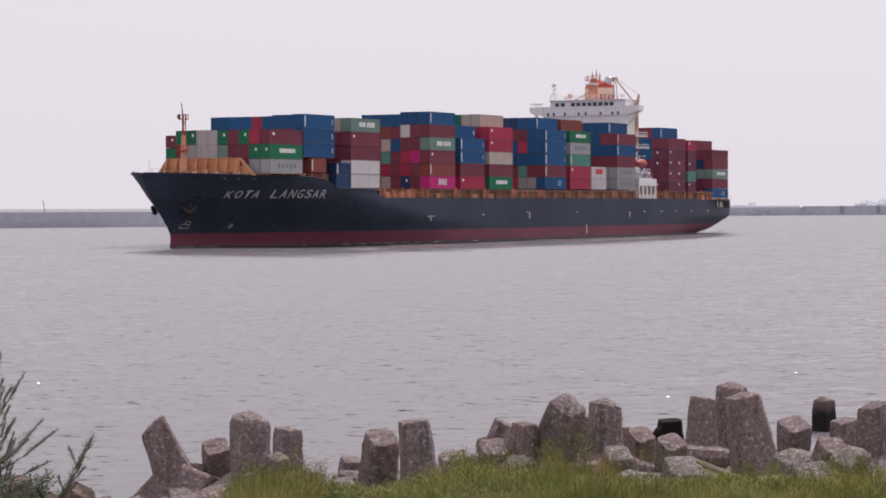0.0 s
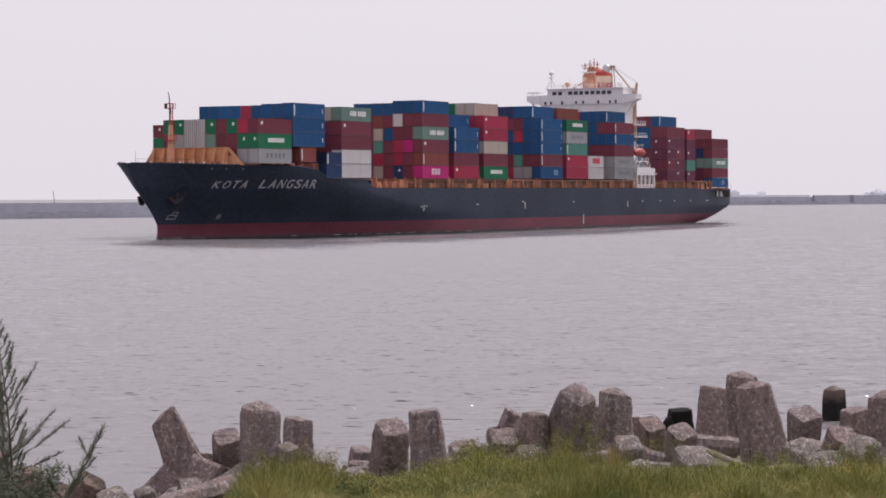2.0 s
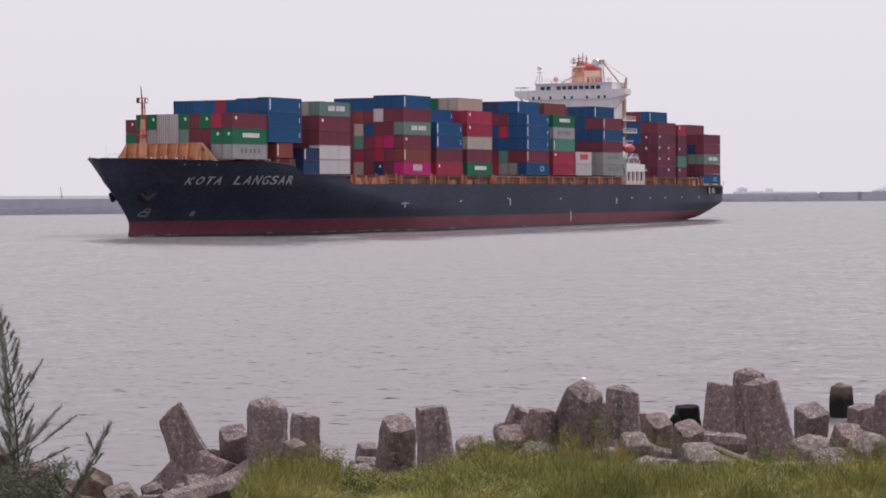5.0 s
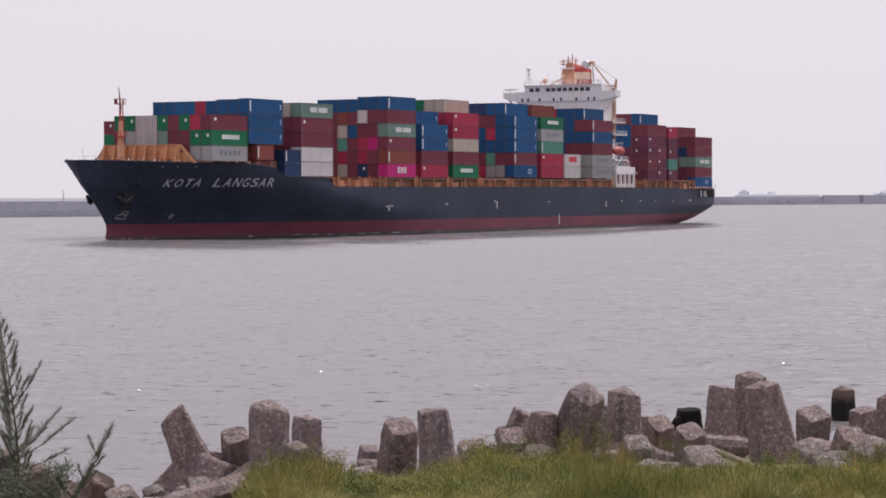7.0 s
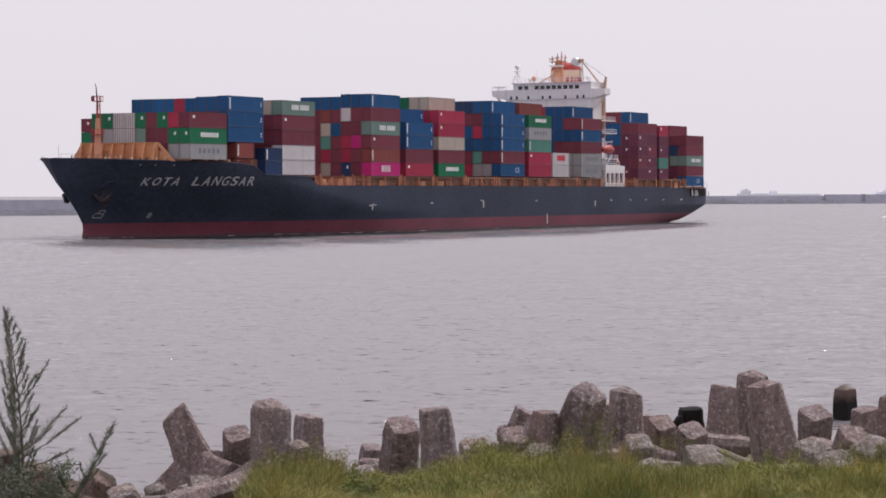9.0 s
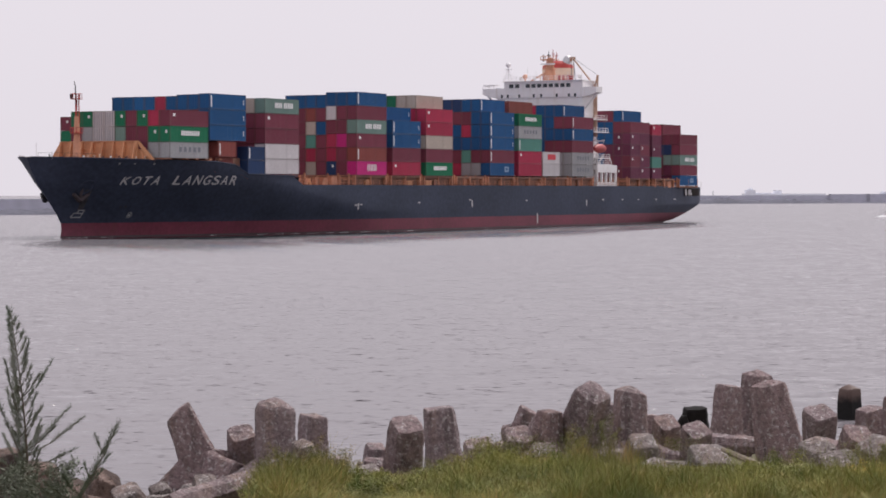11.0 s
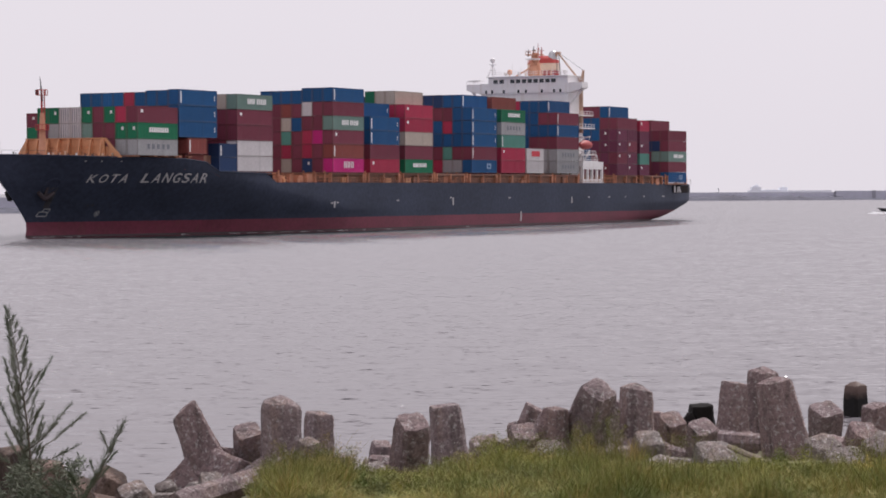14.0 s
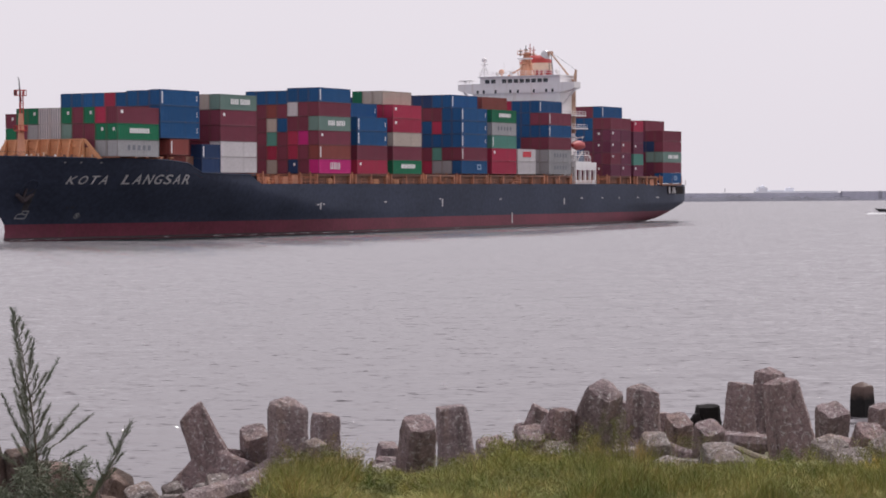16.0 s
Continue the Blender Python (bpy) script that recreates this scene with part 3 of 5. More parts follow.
def deckhouse():
    S0, S1 = -181.0, -189.5
    bm = bmesh.new()
    box(bm, S1, S0, -12.2, 12.0, 9.2, 31.9)
    house = part("deckhouse", bm, M_WHITE, ship, "tall white accommodation block")
    bm = bmesh.new()
    slab(bm, [(-12.3, 31.9), (12.1, 31.9), (12.1, 36.0), (-10.0, 36.0), (-10.0, 34.5), (-12.3, 34.5)], 0, S1, S0 + 0.25)
    bridge = part("bridge", bm, M_WHITE, ship, "white navigating bridge with a band of windows")
    window_row(bridge, S0 + 0.25, [-7.9, -6.2] + [-3.2 + k * 1.63 for k in range(8)], 34.95, 1.25, 0.95)
    window_row(bridge, S0 + 0.25, (-10.6, -8.9, -5.6, -1.5, 0.6, 5.0, 8.4, 10.1), 32.4, 0.6, 0.85)
    window_row(house, S0, (-10.6, -9.0, -6.0, -2.3, 0.4, 5.2, 8.8, 10.5), 28.2, 0.7, 1.0)
    # wings
    for side, w0, w1 in ((1, 12.1, 15.9), (-1, 12.3, 16.3)):
        bm = bmesh.new()
        slab(bm, [(side * w0, 34.4), (side * w1, 34.4), (side * w1, 33.0), (side * (w1 - 1.2), 32.5), (side * w0, 31.9)], 0, S0 - 3.4, S0 + 0.1)
        wing = part("bridge_wing", bm, M_WHITE, ship, "white overhanging bridge wing")
        bm = bmesh.new()
        rod(bm, (S0 - 1.7, side * (w1 - 0.3), 33.0), (S0 - 1.7, side * (w0 - 0.2), 29.0), 0.28)
        part("wing_bracket", bm, M_WHITE, wing)
        bm = bmesh.new()
        for k in range(6):
            w = side * (w0 + (w1 - w0) * k / 5)
            rod(bm, (S0, w, 34.4), (S0, w, 35.1), 0.05, sides=5)
        rod(bm, (S0, side * w0, 35.1), (S0, side * w1, 35.1), 0.06, sides=5)
        part("wing_railing", bm, M_WHITE, wing)
    bm = bmesh.new()
    box(bm, S0 - 2.4, S0 - 0.2, -16.2, -12.6, 35.3, 35.45)
    for w in (-15.0, -13.8):
        rod(bm, (S0 - 1.3, w, 34.3), (S0 - 1.3, w, 35.3), 0.1, sides=6)
    part("wing_canopy", bm, M_WHITE, ship)
    # monkey island: roof edge, rails, antennas
    bm = bmesh.new()
    box(bm, S1 - 0.2, S0 + 0.7, -10.3, 12.3, 36.0, 36.2)
    roof = part("bridge_roof", bm, M_WHITE, ship)
    bm = bmesh.new()
    for w in [-10 + 1.83 * k for k in range(13)]:
        rod(bm, (S0 + 0.4, w, 36.2), (S0 + 0.4, w, 37.3), 0.05, sides=5)
    for z in (36.8, 37.3):
        rod(bm, (S0 + 0.4, -10, z), (S0 + 0.4, 11.8, z), 0.05, sides=5)
    part("roof_railing", bm, M_WHITE, roof)
    # forward signal pole
    bm = bmesh.new()
    rod(bm, (S0 - 1, -9.4, 36.2), (S0 - 1, -9.4, 40.1), 0.14, 0.1, 8)
    for z in (37.9, 39.3):
        rod(bm, (S0 - 1, -10.4, z), (S0 - 1, -8.4, z), 0.09, sides=6)
    rod(bm, (S0 - 1, -10.6, 36.2), (S0 - 1, -9.5, 39.5), 0.07, sides=6)
    rod(bm, (S0 - 1, -8.2, 36.2), (S0 - 1, -9.3, 39.5), 0.07, sides=6)
    pole = part("signal_pole", bm, M_WHITE, ship, "slim mast with a white radome")
    bm = bmesh.new()
    bmesh.ops.create_uvsphere(bm, u_segments=14, v_segments=9, radius=0.65, matrix=pose(S0 - 1, -9.4, 40.4))
    smooth(part("radome", bm, M_WHITE, pole))
    # small domes and gear on the roof
    for w, z, r in ((-5.6, 37.4, 0.7), (-3.0, 37.0, 0.5), (9.8, 37.2, 0.6), (-6.8, 37.0, 0.5)):
        bm = bmesh.new()
        bmesh.ops.create_uvsphere(bm, u_segments=12, v_segments=8, radius=r, matrix=pose(S0 - 3, w, z))
        rod(bm, (S0 - 3, w, 36.2), (S0 - 3, w, z), 0.15)
        smooth(part("antenna_dome", bm, M_BUFF if r > 0.65 else M_WHITE, roof))
    for k, (w, h) in enumerate(((-4.4, 3.4), (-2, 2.6), (8.6, 3.2), (10.9, 2.8), (6.9, 2.2))):
        bm = bmesh.new()
        rod(bm, (S0 - 2, w, 36.2), (S0 - 2, w, 36.2 + h), 0.06, 0.03, 5)
        part("whip_antenna", bm, M_WHITE, roof)
    # radar mast
    s, w = S0 - 4.5, 0.7
    bm = bmesh.new()
    rod(bm, (s, w - 1.5, 36.0), (s, w - 0.5, 41.5), 0.5, 0.4, 10)
    rod(bm, (s, w + 1.5, 36.0), (s, w + 0.5, 41.5), 0.5, 0.4, 10)
    rod(bm, (s, w, 36.2), (s, w, 42.2), 1.2, 0.7, 12)
    rod(bm, (s, w - 5.4, 36.4), (s, w - 1.0, 38.6), 0.2, sides=8)
    mast = part("radar_mast", bm, M_BUFF, ship, "orange-buff radar mast")
    for z, r in ((39.2, 1.5), (41.6, 2.1)):
        bm = bmesh.new()
        box(bm, s - 1.0, s + 1.2, w - r, w + r, z, z + 0.2)
        for k in range(7):
            y = w - r + 2 * r * k / 6
            rod(bm, (s + 1.1, y, z), (s + 1.1, y, z + 1.0), 0.06, sides=5)
        rod(bm, (s + 1.1, w - r, z + 1.0), (s + 1.1, w + r, z + 1.0), 0.07, sides=5)
        part("mast_platform", bm, M_BUFF, mast)
    for y, h in ((-1.8, 1.9), (-0.3, 2.6), (0.9, 3.1), (1.9, 2.3)):
        bm = bmesh.new()
        rod(bm, (s, w + y, 41.3), (s, w + y, 41.3 + h), 0.16, 0.08, 6)
        rod(bm, (s, w + y - 0.5, 41.3 + h * 0.6), (s, w + y + 0.5, 41.3 + h * 0.6), 0.09, sides=6)
        part("mast_pole", bm, M_RED if y > 0 else M_STEEL, mast)
    bm = bmesh.new()
    box(bm, s + 0.9, s + 1.3, w - 2.0, w + 2.0, 40.4, 40.75)
    part("radar_scanner", bm, M_WHITE, mast)
    # funnel behind
    s, w = -197.5, -2.8
    def funnel_ring(z, k):
        return [(s + 2.9 * k * math.cos(2 * math.pi * i / 24), w + 4.4 * k * math.sin(2 * math.pi * i / 24), z) for i in range(24)]
    for z0, z1, mat, lab in ((9.2, 36.4, M_WHITE, "white funnel casing"), (36.4, 38.3, M_RED, "red funnel base"), (38.3, 40.1, M_CREAM, "cream funnel band"), (40.1, 41.05, M_RED, "red funnel top")):
        bm = bmesh.new()
        k = 1.0 if z1 < 41 else 0.9
        vs = loft(bm, [funnel_ring(z0, 1.0 if z0 != 36.4 else 0.97), funnel_ring(z1, k)], True)
        bm.faces.new(vs[-1])
        bmesh.ops.recalc_face_normals(bm, faces=bm.faces[:])
        smooth(part("funnel", bm, mat, ship, lab))
    for k in range(-3, 4):
        bm = bmesh.new()
        rod(bm, (s + 3.05, w + 1.2 * k, 36.2), (s + 3.05, w + 1.2 * k, 38.3), 0.16, sides=8)
        part("funnel_post", bm, M_CREAM, ship)
    bm = bmesh.new()
    rod(bm, (s, w + 2.1, 40.7), (s - 0.4, w + 2.5, 42.5), 1.1, 1.1, 16)
    bmesh.ops.create_uvsphere(bm, u_segments=16, v_segments=10, radius=1.1, matrix=pose(s - 0.4, w + 2.5, 42.5) @ Matrix.Diagonal((1, 1, 0.85, 1)))
    for y, h in ((-1.8, 0.7), (-0.6, 1.0), (2.8, 0.6), (-2.8, 0.4)):
        rod(bm, (s, w + y, 41.3), (s, w + y, 41.5 + h), 0.4, sides=8)
    smooth(part("exhaust_pipe", bm, M_PIPE, ship, "silver exhaust uptakes"), 50)
    bm = bmesh.new()
    bmesh.ops.create_uvsphere(bm, u_segments=16, v_segments=8, radius=2.6, matrix=pose(s, w, 40.6) @ Matrix.Diagonal((1, 1.3, 0.62, 1)))
    smooth(part("funnel_cowl", bm, M_RED, ship))
    # provision crane on the port side
    bm = bmesh.new()
    rod(bm, (-187, 12.8, 22), (-187, 12.8, 35.0), 0.55, 0.5, 12)
    crane = part("provision_crane", bm, M_BROWN, ship, "brown provision crane beside the bridge wing")
    bm = bmesh.new()
    rod(bm, (-187, 12.6, 34.8), (-187, 6.5, 42.0), 0.27, 0.2, 8)
    rod(bm, (-187.5, 12.8, 34.6), (-187.5, 13.2, 37.6), 0.5, 0.3, 8)
    box(bm, -187.5, -186.5, 5.8, 7.0, 41.75, 42.35)
    box(bm, -187.3, -186.7, 5.8, 6.2, 41.2, 41.75)
    part("boom", bm, M_BROWN, crane)
    bm = bmesh.new()
    rod(bm, (-187.5, 13.2, 37.6), (-187.2, 6.4, 42.2), 0.04, sides=5)
    rod(bm, (-187, 7.2, 36), (-187, 6.6, 42.0), 0.1, sides=6)
    part("hoist_wire", bm, M_STEEL, crane)
    bm = bmesh.new()
    rod(bm, (-187, 6.1, 41.8), (-187, 6.1, 37.4), 0.08, sides=5)
    part("hook_line", bm, M_STEEL, crane)
    # stepped side decks on the port side
    for z, w1 in ((26.2, 14.6), (23.0, 15.0), (16.4, 15.4), (14.8, 15.9)):
        bm = bmesh.new()
        box(bm, -190.5, -181.5, 11.9, w1, z, z + 0.22)
        deck = part("side_deck", bm, M_WHITE, ship)
        bm = bmesh.new()
        for k in range(6):
            rod(bm, (-181.6 - 1.7 * k, w1 - 0.05, z), (-181.6 - 1.7 * k, w1 - 0.05, z + 1.1), 0.06, sides=5)
        for dz in (0.55, 1.1):
            rod(bm, (-181.6, w1 - 0.05, z + dz), (-190.2, w1 - 0.05, z + dz), 0.05, sides=5)
        for k in range(4):
            rod(bm, (-181.55, 12.1 + k * (w1 - 12.1) / 3, z), (-181.55, 12.1 + k * (w1 - 12.1) / 3, z + 1.1), 0.06, sides=5)
        rod(bm, (-181.55, 12.1, z + 1.1), (-181.55, w1, z + 1.1), 0.05, sides=5)
        part("railing", bm, M_WHITE, deck)
    # open-sided block beneath the boat deck
    bm = bmesh.new()
    box(bm, -193.4, -181.6, 12.0, 15.9, 13.6, 14.8)
    for x in (-181.9, -184.6, -187.3, -190.1, -193.0):
        box(bm, x - 0.25, x + 0.25, 15.3, 15.9, 9.2, 13.6)
    for y in (12.4, 13.9):
        box(bm, -182.1, -181.6, y, y + 0.5, 9.2, 13.6)
    box(bm, -193.4, -181.6, 15.32, 15.88, 9.2, 10.5)
    box(bm, -182.05, -181.65, 12.0, 15.3, 9.2, 10.5)
    box(bm, -193.4, -181.6, 15.35, 15.85, 12.9, 13.6)
    part("boat_deck_frame", bm, M_WHITE, ship, "white open frame below the boat deck")
    # lifeboat
    bm = bmesh.new()
    rings = []
    for i in range(11):
        u = i / 10
        r = max(0.06, math.sin(math.pi * (0.04 + 0.92 * u)) ** 0.5)
        rings.append([(-182.5 - 6.4 * u, 14.6 + 1.15 * r * math.cos(q), 18.9 + (1.3 if math.sin(q) > 0 else 1.1) * r * math.sin(q)) for q in [2 * math.pi * k / 14 for k in range(14)]])
    vs = loft(bm, rings, True)
    bm.faces.new(vs[0][::-1])
    bm.faces.new(vs[-1])
    bmesh.ops.recalc_face_normals(bm, faces=bm.faces[:])
    boat = smooth(part("lifeboat", bm, M_BOAT, ship, "orange-red enclosed lifeboat in davits"))
    bm = bmesh.new()
    for x in (-183.9, -187.6):
        rod(bm, (x, 13.0, 14.4), (x, 13.2, 20.8), 0.22, sides=6)
        rod(bm, (x, 13.2, 20.8), (x, 15.0, 21.0), 0.2, sides=6)
        rod(bm, (x, 14.9, 20.9), (x, 14.7, 20.0), 0.06, sides=5)
        rod(bm, (x, 13.0, 14.6), (x, 14.9, 17.6), 0.2, sides=6)
    part("davit", bm, M_WHITE, ship)


deckhouse()


def stern_gear():
    bm = bmesh.new()
    for s in (-249.5, -253.5, -257):
        for sd in (1, -1):
            rod(bm, (s, sd * 12.8, 9.2), (s, sd * 12.8, 10.6), 0.08, sides=6)
    for sd in (1, -1):
        rod(bm, (-247, sd * 13, 10.6), (-257, sd * 12.8, 10.6), 0.06, sides=6)
    rod(bm, (-257, -12.8, 10.6), (-257, 12.8, 10.6), 0.06, sides=6)
    part("stern_railing", bm, M_WHITE, ship)
    bm = bmesh.new()
    rod(bm, (-257, 0, 9.2), (-257.6, 0, 13.4), 0.08, sides=6)
    part("ensign_staff", bm, M_WHITE, ship)


stern_gear()


# coaming under the two foremost stacks, dark sheet for the shade in the stern's mooring opening
for s0, s1, w, z in ((3.0, -9.2, 12.2, 14.28), (-9.6, -21.9, 14.6, 14.52), (-22.0, -40.2, 14.9, 11.46)):
    bm = bmesh.new()
    box(bm, s1, s0, -w, w, z - 1.6, z)
    part("hatch_coaming", bm, M_LASH, ship)
bm = bmesh.new()
loft(bm, [[(s, half_beam(s, z) + 0.12, z) for s in (-239, -243, -247, -251, -255, -257.6)] for z in (6.9, 7.9, 8.9)])
bmesh.ops.recalc_face_normals(bm, faces=bm.faces[:])
part("mooring_opening", bm, M_DARK, ship, "near-black sheet painting the shade inside the mooring deck opening")
for s in (-240.2, -242.6, -244.4):
    hull_mark(s, 7.0, 0.9, 1.5 if s > -244 else 0.8)


# ---- containers ----
def corrugated(length, width, height):
    """A box whose four walls are pressed into vertical ridges."""
    bm = bmesh.new()
    d = 0.05
    def edge(ax, ay, bx, by, pitch):
        a, b = Vector((ax, ay)), Vector((bx, by))
        n = max(3, round((b - a).length / pitch))
        inw = Vector((-(b - a).y, (b - a).x)).normalized() * d
        pts = [a]
        for i in range(n):
            for k, deep in ((0.12, 0), (0.32, 1), (0.62, 1), (0.82, 0)):
                pts.append(a + (b - a) * ((i + k) / n) + inw * deep)
        return pts
    x, y = length / 2, width / 2
    ring = edge(x, -y, x, y, 0.4) + edge(x, y, -x, y, 0.45) + edge(-x, y, -x, -y, 0.4) + edge(-x, -y, x, -y, 0.45)
    lo = [bm.verts.new((p.x, p.y, 0.12)) for p in ring]
    hi = [bm.verts.new((p.x, p.y, height - 0.06)) for p in ring]
    for i in range(len(ring)):
        j = (i + 1) % len(ring)
        bm.faces.new((lo[i], lo[j], hi[j], hi[i]))
    bm.faces.new(hi)
    bm.faces.new(lo[::-1])
    return bm


def container_frame(length, width, height):
    bm = bmesh.new()
    x, y, t = length / 2, width / 2, 0.16
    for sx in (-1, 1):
        for sy in (-1, 1):
            box(bm, min(sx * (x + 0.02), sx * (x - t)), max(sx * (x + 0.02), sx * (x - t)), min(sy * (y + 0.02), sy * (y - t)), max(sy * (y + 0.02), sy * (y - t)), 0, height)
    for sy in (-1, 1):
        a, b = sorted((sy * (y + 0.015), sy * (y - 0.1)))
        box(bm, -x + t, x - t, a, b, 0, 0.17)
        box(bm, -x + t, x - t, a, b, height - 0.1, height)
    for sx in (-1, 1):
        a, b = sorted((sx * (x + 0.015), sx * (x - 0.1)))
        box(bm, a, b, -y + t, y - t, 0, 0.17)
        box(bm, a, b, -y + t, y - t, height - 0.12, height)
    return bm


MESHES = {}


def shared(key, make, mat):
    if key not in MESHES:
        bm = make()
        me = bpy.data.meshes.new(key[0])
        bm.normal_update()
        bm.to_mesh(me)
        bm.free()
        me.materials.append(mat)
        MESHES[key] = me
    return MESHES[key]


def side_bars(length, height, style):
    """Bars painted on the long side, where a line's name or sign stands: x0, x1 and z0, z1 as shares of the height."""
    if style == "word":
        return [(2.6 - 0.66 * k - 0.52, 2.6 - 0.66 * k, 0.42, 0.72) for k in range(9)]
    if style == "short":
        return [(3.2 - 1.5 * k - 0.7, 3.2 - 1.5 * k, 0.4, 0.7) for k in range(5)]
    if style == "two":
        return [(x0 - 0.5 - k * 0.68, x0 - k * 0.68, 0.36, 0.72) for x0, n in ((2.6, 4), (-0.6, 5)) for k in range(n)]
    if style == "ring":
        return [(-3.2, -1.2, 0.3, 0.42), (-3.2, -1.2, 0.6, 0.72), (-3.2, -2.7, 0.42, 0.6), (-1.7, -1.2, 0.42, 0.6)]
    if style == "three":
        return [(x - 0.33, x, 0.3, 0.78) for x in (1.8, 1.18, 0.45, -0.17, -0.9, -1.52)]
    if style == "box":
        return [(-2.3, 2.0, 0.35, 0.8)]
    if style == "strip":
        return [(length / 2 - 0.75, length / 2 - 0.4, 0.12, 0.88)]
    if style == "small":
        return [(length / 2 - 1.6, length / 2 - 0.9, 0.6, 0.8)]
    return [(-length / 2 + 0.7, -length / 2 + 0.92, 0.34, 0.46), (-length / 2 + 0.7, -length / 2 + 0.92, 0.5, 0.66)]


def bar_mesh(b, height):
    bm = bmesh.new()
    box(bm, b[0], b[1], 1.225, 1.255, b[2] * height, b[3] * height)
    return bm


def end_mark(length, height):
    bm = bmesh.new()
    box(bm, length / 2, length / 2 + 0.03, 0.15, 0.6, height * 0.55, height * 0.75)
    return bm


def end_bar(length, height, y):
    bm = bmesh.new()
    box(bm, length / 2, length / 2 + 0.04, y - 0.05, y + 0.05, 0.25, height - 0.25)
    return bm


CARGO = []


def shipping_container(code, length, height, s, w, z, marks="", group="deck containers"):
    """s: front end, w: middle, z: underside, in the ship's space. marks: names of painted signs on the port side and front."""
    word, paint = PAINTS[code][0], BOX_PAINT[code]
    ob = new("shipping_container", shared(("container_wall", code, length, height), lambda: corrugated(length, 2.43, height), paint))
    fr = new("frame", shared(("container_frame", code, length, height), lambda: container_frame(length, 2.44, height), BOX_FRAME[code]))
    fr.parent = ob
    text = "%s corrugated steel shipping container stacked on the ship" % word
    for mk in marks.split():
        if mk == "front":
            meshes = [shared(("marking", "front", length, height), lambda: end_mark(length, height), M_MARK)]
        elif mk == "ribs":
            meshes = [shared(("door_bar", y, length, height), lambda: end_bar(length, height, y), M_MARK_DARK) for y in (-0.75, -0.25, 0.25, 0.75)]
        else:
            mat = {"short": M_MARK_DARK, "box": M_MARK_RED, "ring": M_MARK_PALE}.get(mk, M_MARK)
            meshes = [shared(("marking", b, length, height, mat.name), lambda: bar_mesh(b, height), mat) for b in side_bars(length, height, mk)]
        for me in meshes:
            child = new("door_bar" if mk == "ribs" else "marking", me)
            child.parent = ob
    if any(m in marks for m in ("word", "short", "two", "ring", "three", "box")):
        text = "%s corrugated steel shipping container with a painted sign" % word
    tagged(ob, text, "shipping container", group)
    local = pose(s - length / 2, w, z)
    ob.matrix_world = ship.matrix_basis @ local
    CARGO.append((ob, local))
    return ob


HC, STEP = 2.87, 2.935
L40, L30, L20 = 12.19, 9.12, 6.06
HIDDEN = []


def stack(s, base, outer, columns, rows, spare, length=L40, step=STEP, height=HC, marks=None, seen_tops=True, low=None):
    """columns: colours from the underside up for the rows from port; spare: one column for the rest."""
    marks, low = marks or {}, low or {}
    for r in range(rows):
        listed = r < len(columns)
        col = columns[r] if listed else spare
        w = outer - 1.22 - 2.5 * r
        for k, code in enumerate(col):
            if code == ".":
                continue
            top = k >= len(col) - 1
            st = low.get(r, step)
            hh = st - 0.05 if r in low else height
            z = base + st * k
            if listed or (seen_tops and top and r < 9):
                shipping_container(code, length, hh, s, w, z, marks.get((r, k), ""))
            else:
                HIDDEN.append((code, length, hh, s, w, z))


stack(3.2, 14.3, 16.15, ["YGR", "YGC", "RRG", "RRR", "RSG", "RWW", "RWW", "RYG", "RRG", "RGR"], 10, "RRR", low={9: 2.62},
      marks={(0, 1): "word front", (0, 0): "short", (1, 1): "front", (2, 2): "front", (4, 2): "front", (7, 2): "front", (0, 2): "small", (9, 2): "front", (5, 1): "ribs", (5, 2): "ribs", (6, 1): "ribs", (6, 2): "ribs"})
stack(-9.5, 14.82, 16.15, [".BBB", "RRRB", "RRRB", "RRRB", "RRRC", "RRRB", "RRRB", "RRRB", "RRRB"], 11, "RRR", low={k: 2.9 if k < 3 else 2.84 for k in range(1, 9)}, marks={(0, 3): "strip tail", (0, 2): "tail", (0, 1): "tail"})
stack(-12.3, 14.72, 16.15, ["O"], 1, "", length=L20, marks={(0, 0): "strip"})
stack(-12.6, 11.79, 15.2, ["O"], 1, "", length=L20)
stack(-22.3, 11.55, 16.2, ["NN"], 1, "", length=L20, step=2.64, height=2.59, marks={(0, 1): "strip"})
stack(-28.5, 11.6, 16.15, ["WWRRS", "RRRRE", "NRRRS"], 13, "RRRRS", step=2.95, marks={(0, 4): "two", (0, 3): "small"})
stack(-63.2, 11.6, 16.15, ["PORSRB", "RRPRRB", "NCCRWB", "RRRBRB", "ECTEOB", "RRRRRB", "RRRRRB"], 13, "RRRRR", step=2.87, height=2.81, low={3: 2.79, 4: 2.79, 5: 2.79, 6: 2.79},
      marks={(0, 0): "three", (0, 3): "two", (0, 5): "strip", (0, 2): "small", (2, 0): "front", (0, 1): "strip"})
stack(-78.0, 11.6, 16.15, ["CRBB", "CRBBB", "CRBBR"], 13, "RRRRB", marks={(0, 2): "strip tail", (0, 3): "strip tail", (0, 0): "small", (1, 4): "tail"})
stack(-92.6, 11.6, 16.15, ["GRECC", "RRRRCE", "RRRRRE", "RRRRRG"], 13, "RRRRR", marks={(0, 0): "word", (0, 3): "small", (0, 4): "small"})
stack(-122.8, 11.8, 16.15, ["BRBBB", "YRBBBB", "YTBCRB", "CRBBRN", "CCBBRN", "RRRRRN", "RRRRRR"], 13, "RRRRRN",
      marks={(0, 0): "ring", (0, 2): "strip tail", (0, 3): "strip tail", (0, 4): "strip tail", (1, 5): "strip", (0, 1): "strip"})
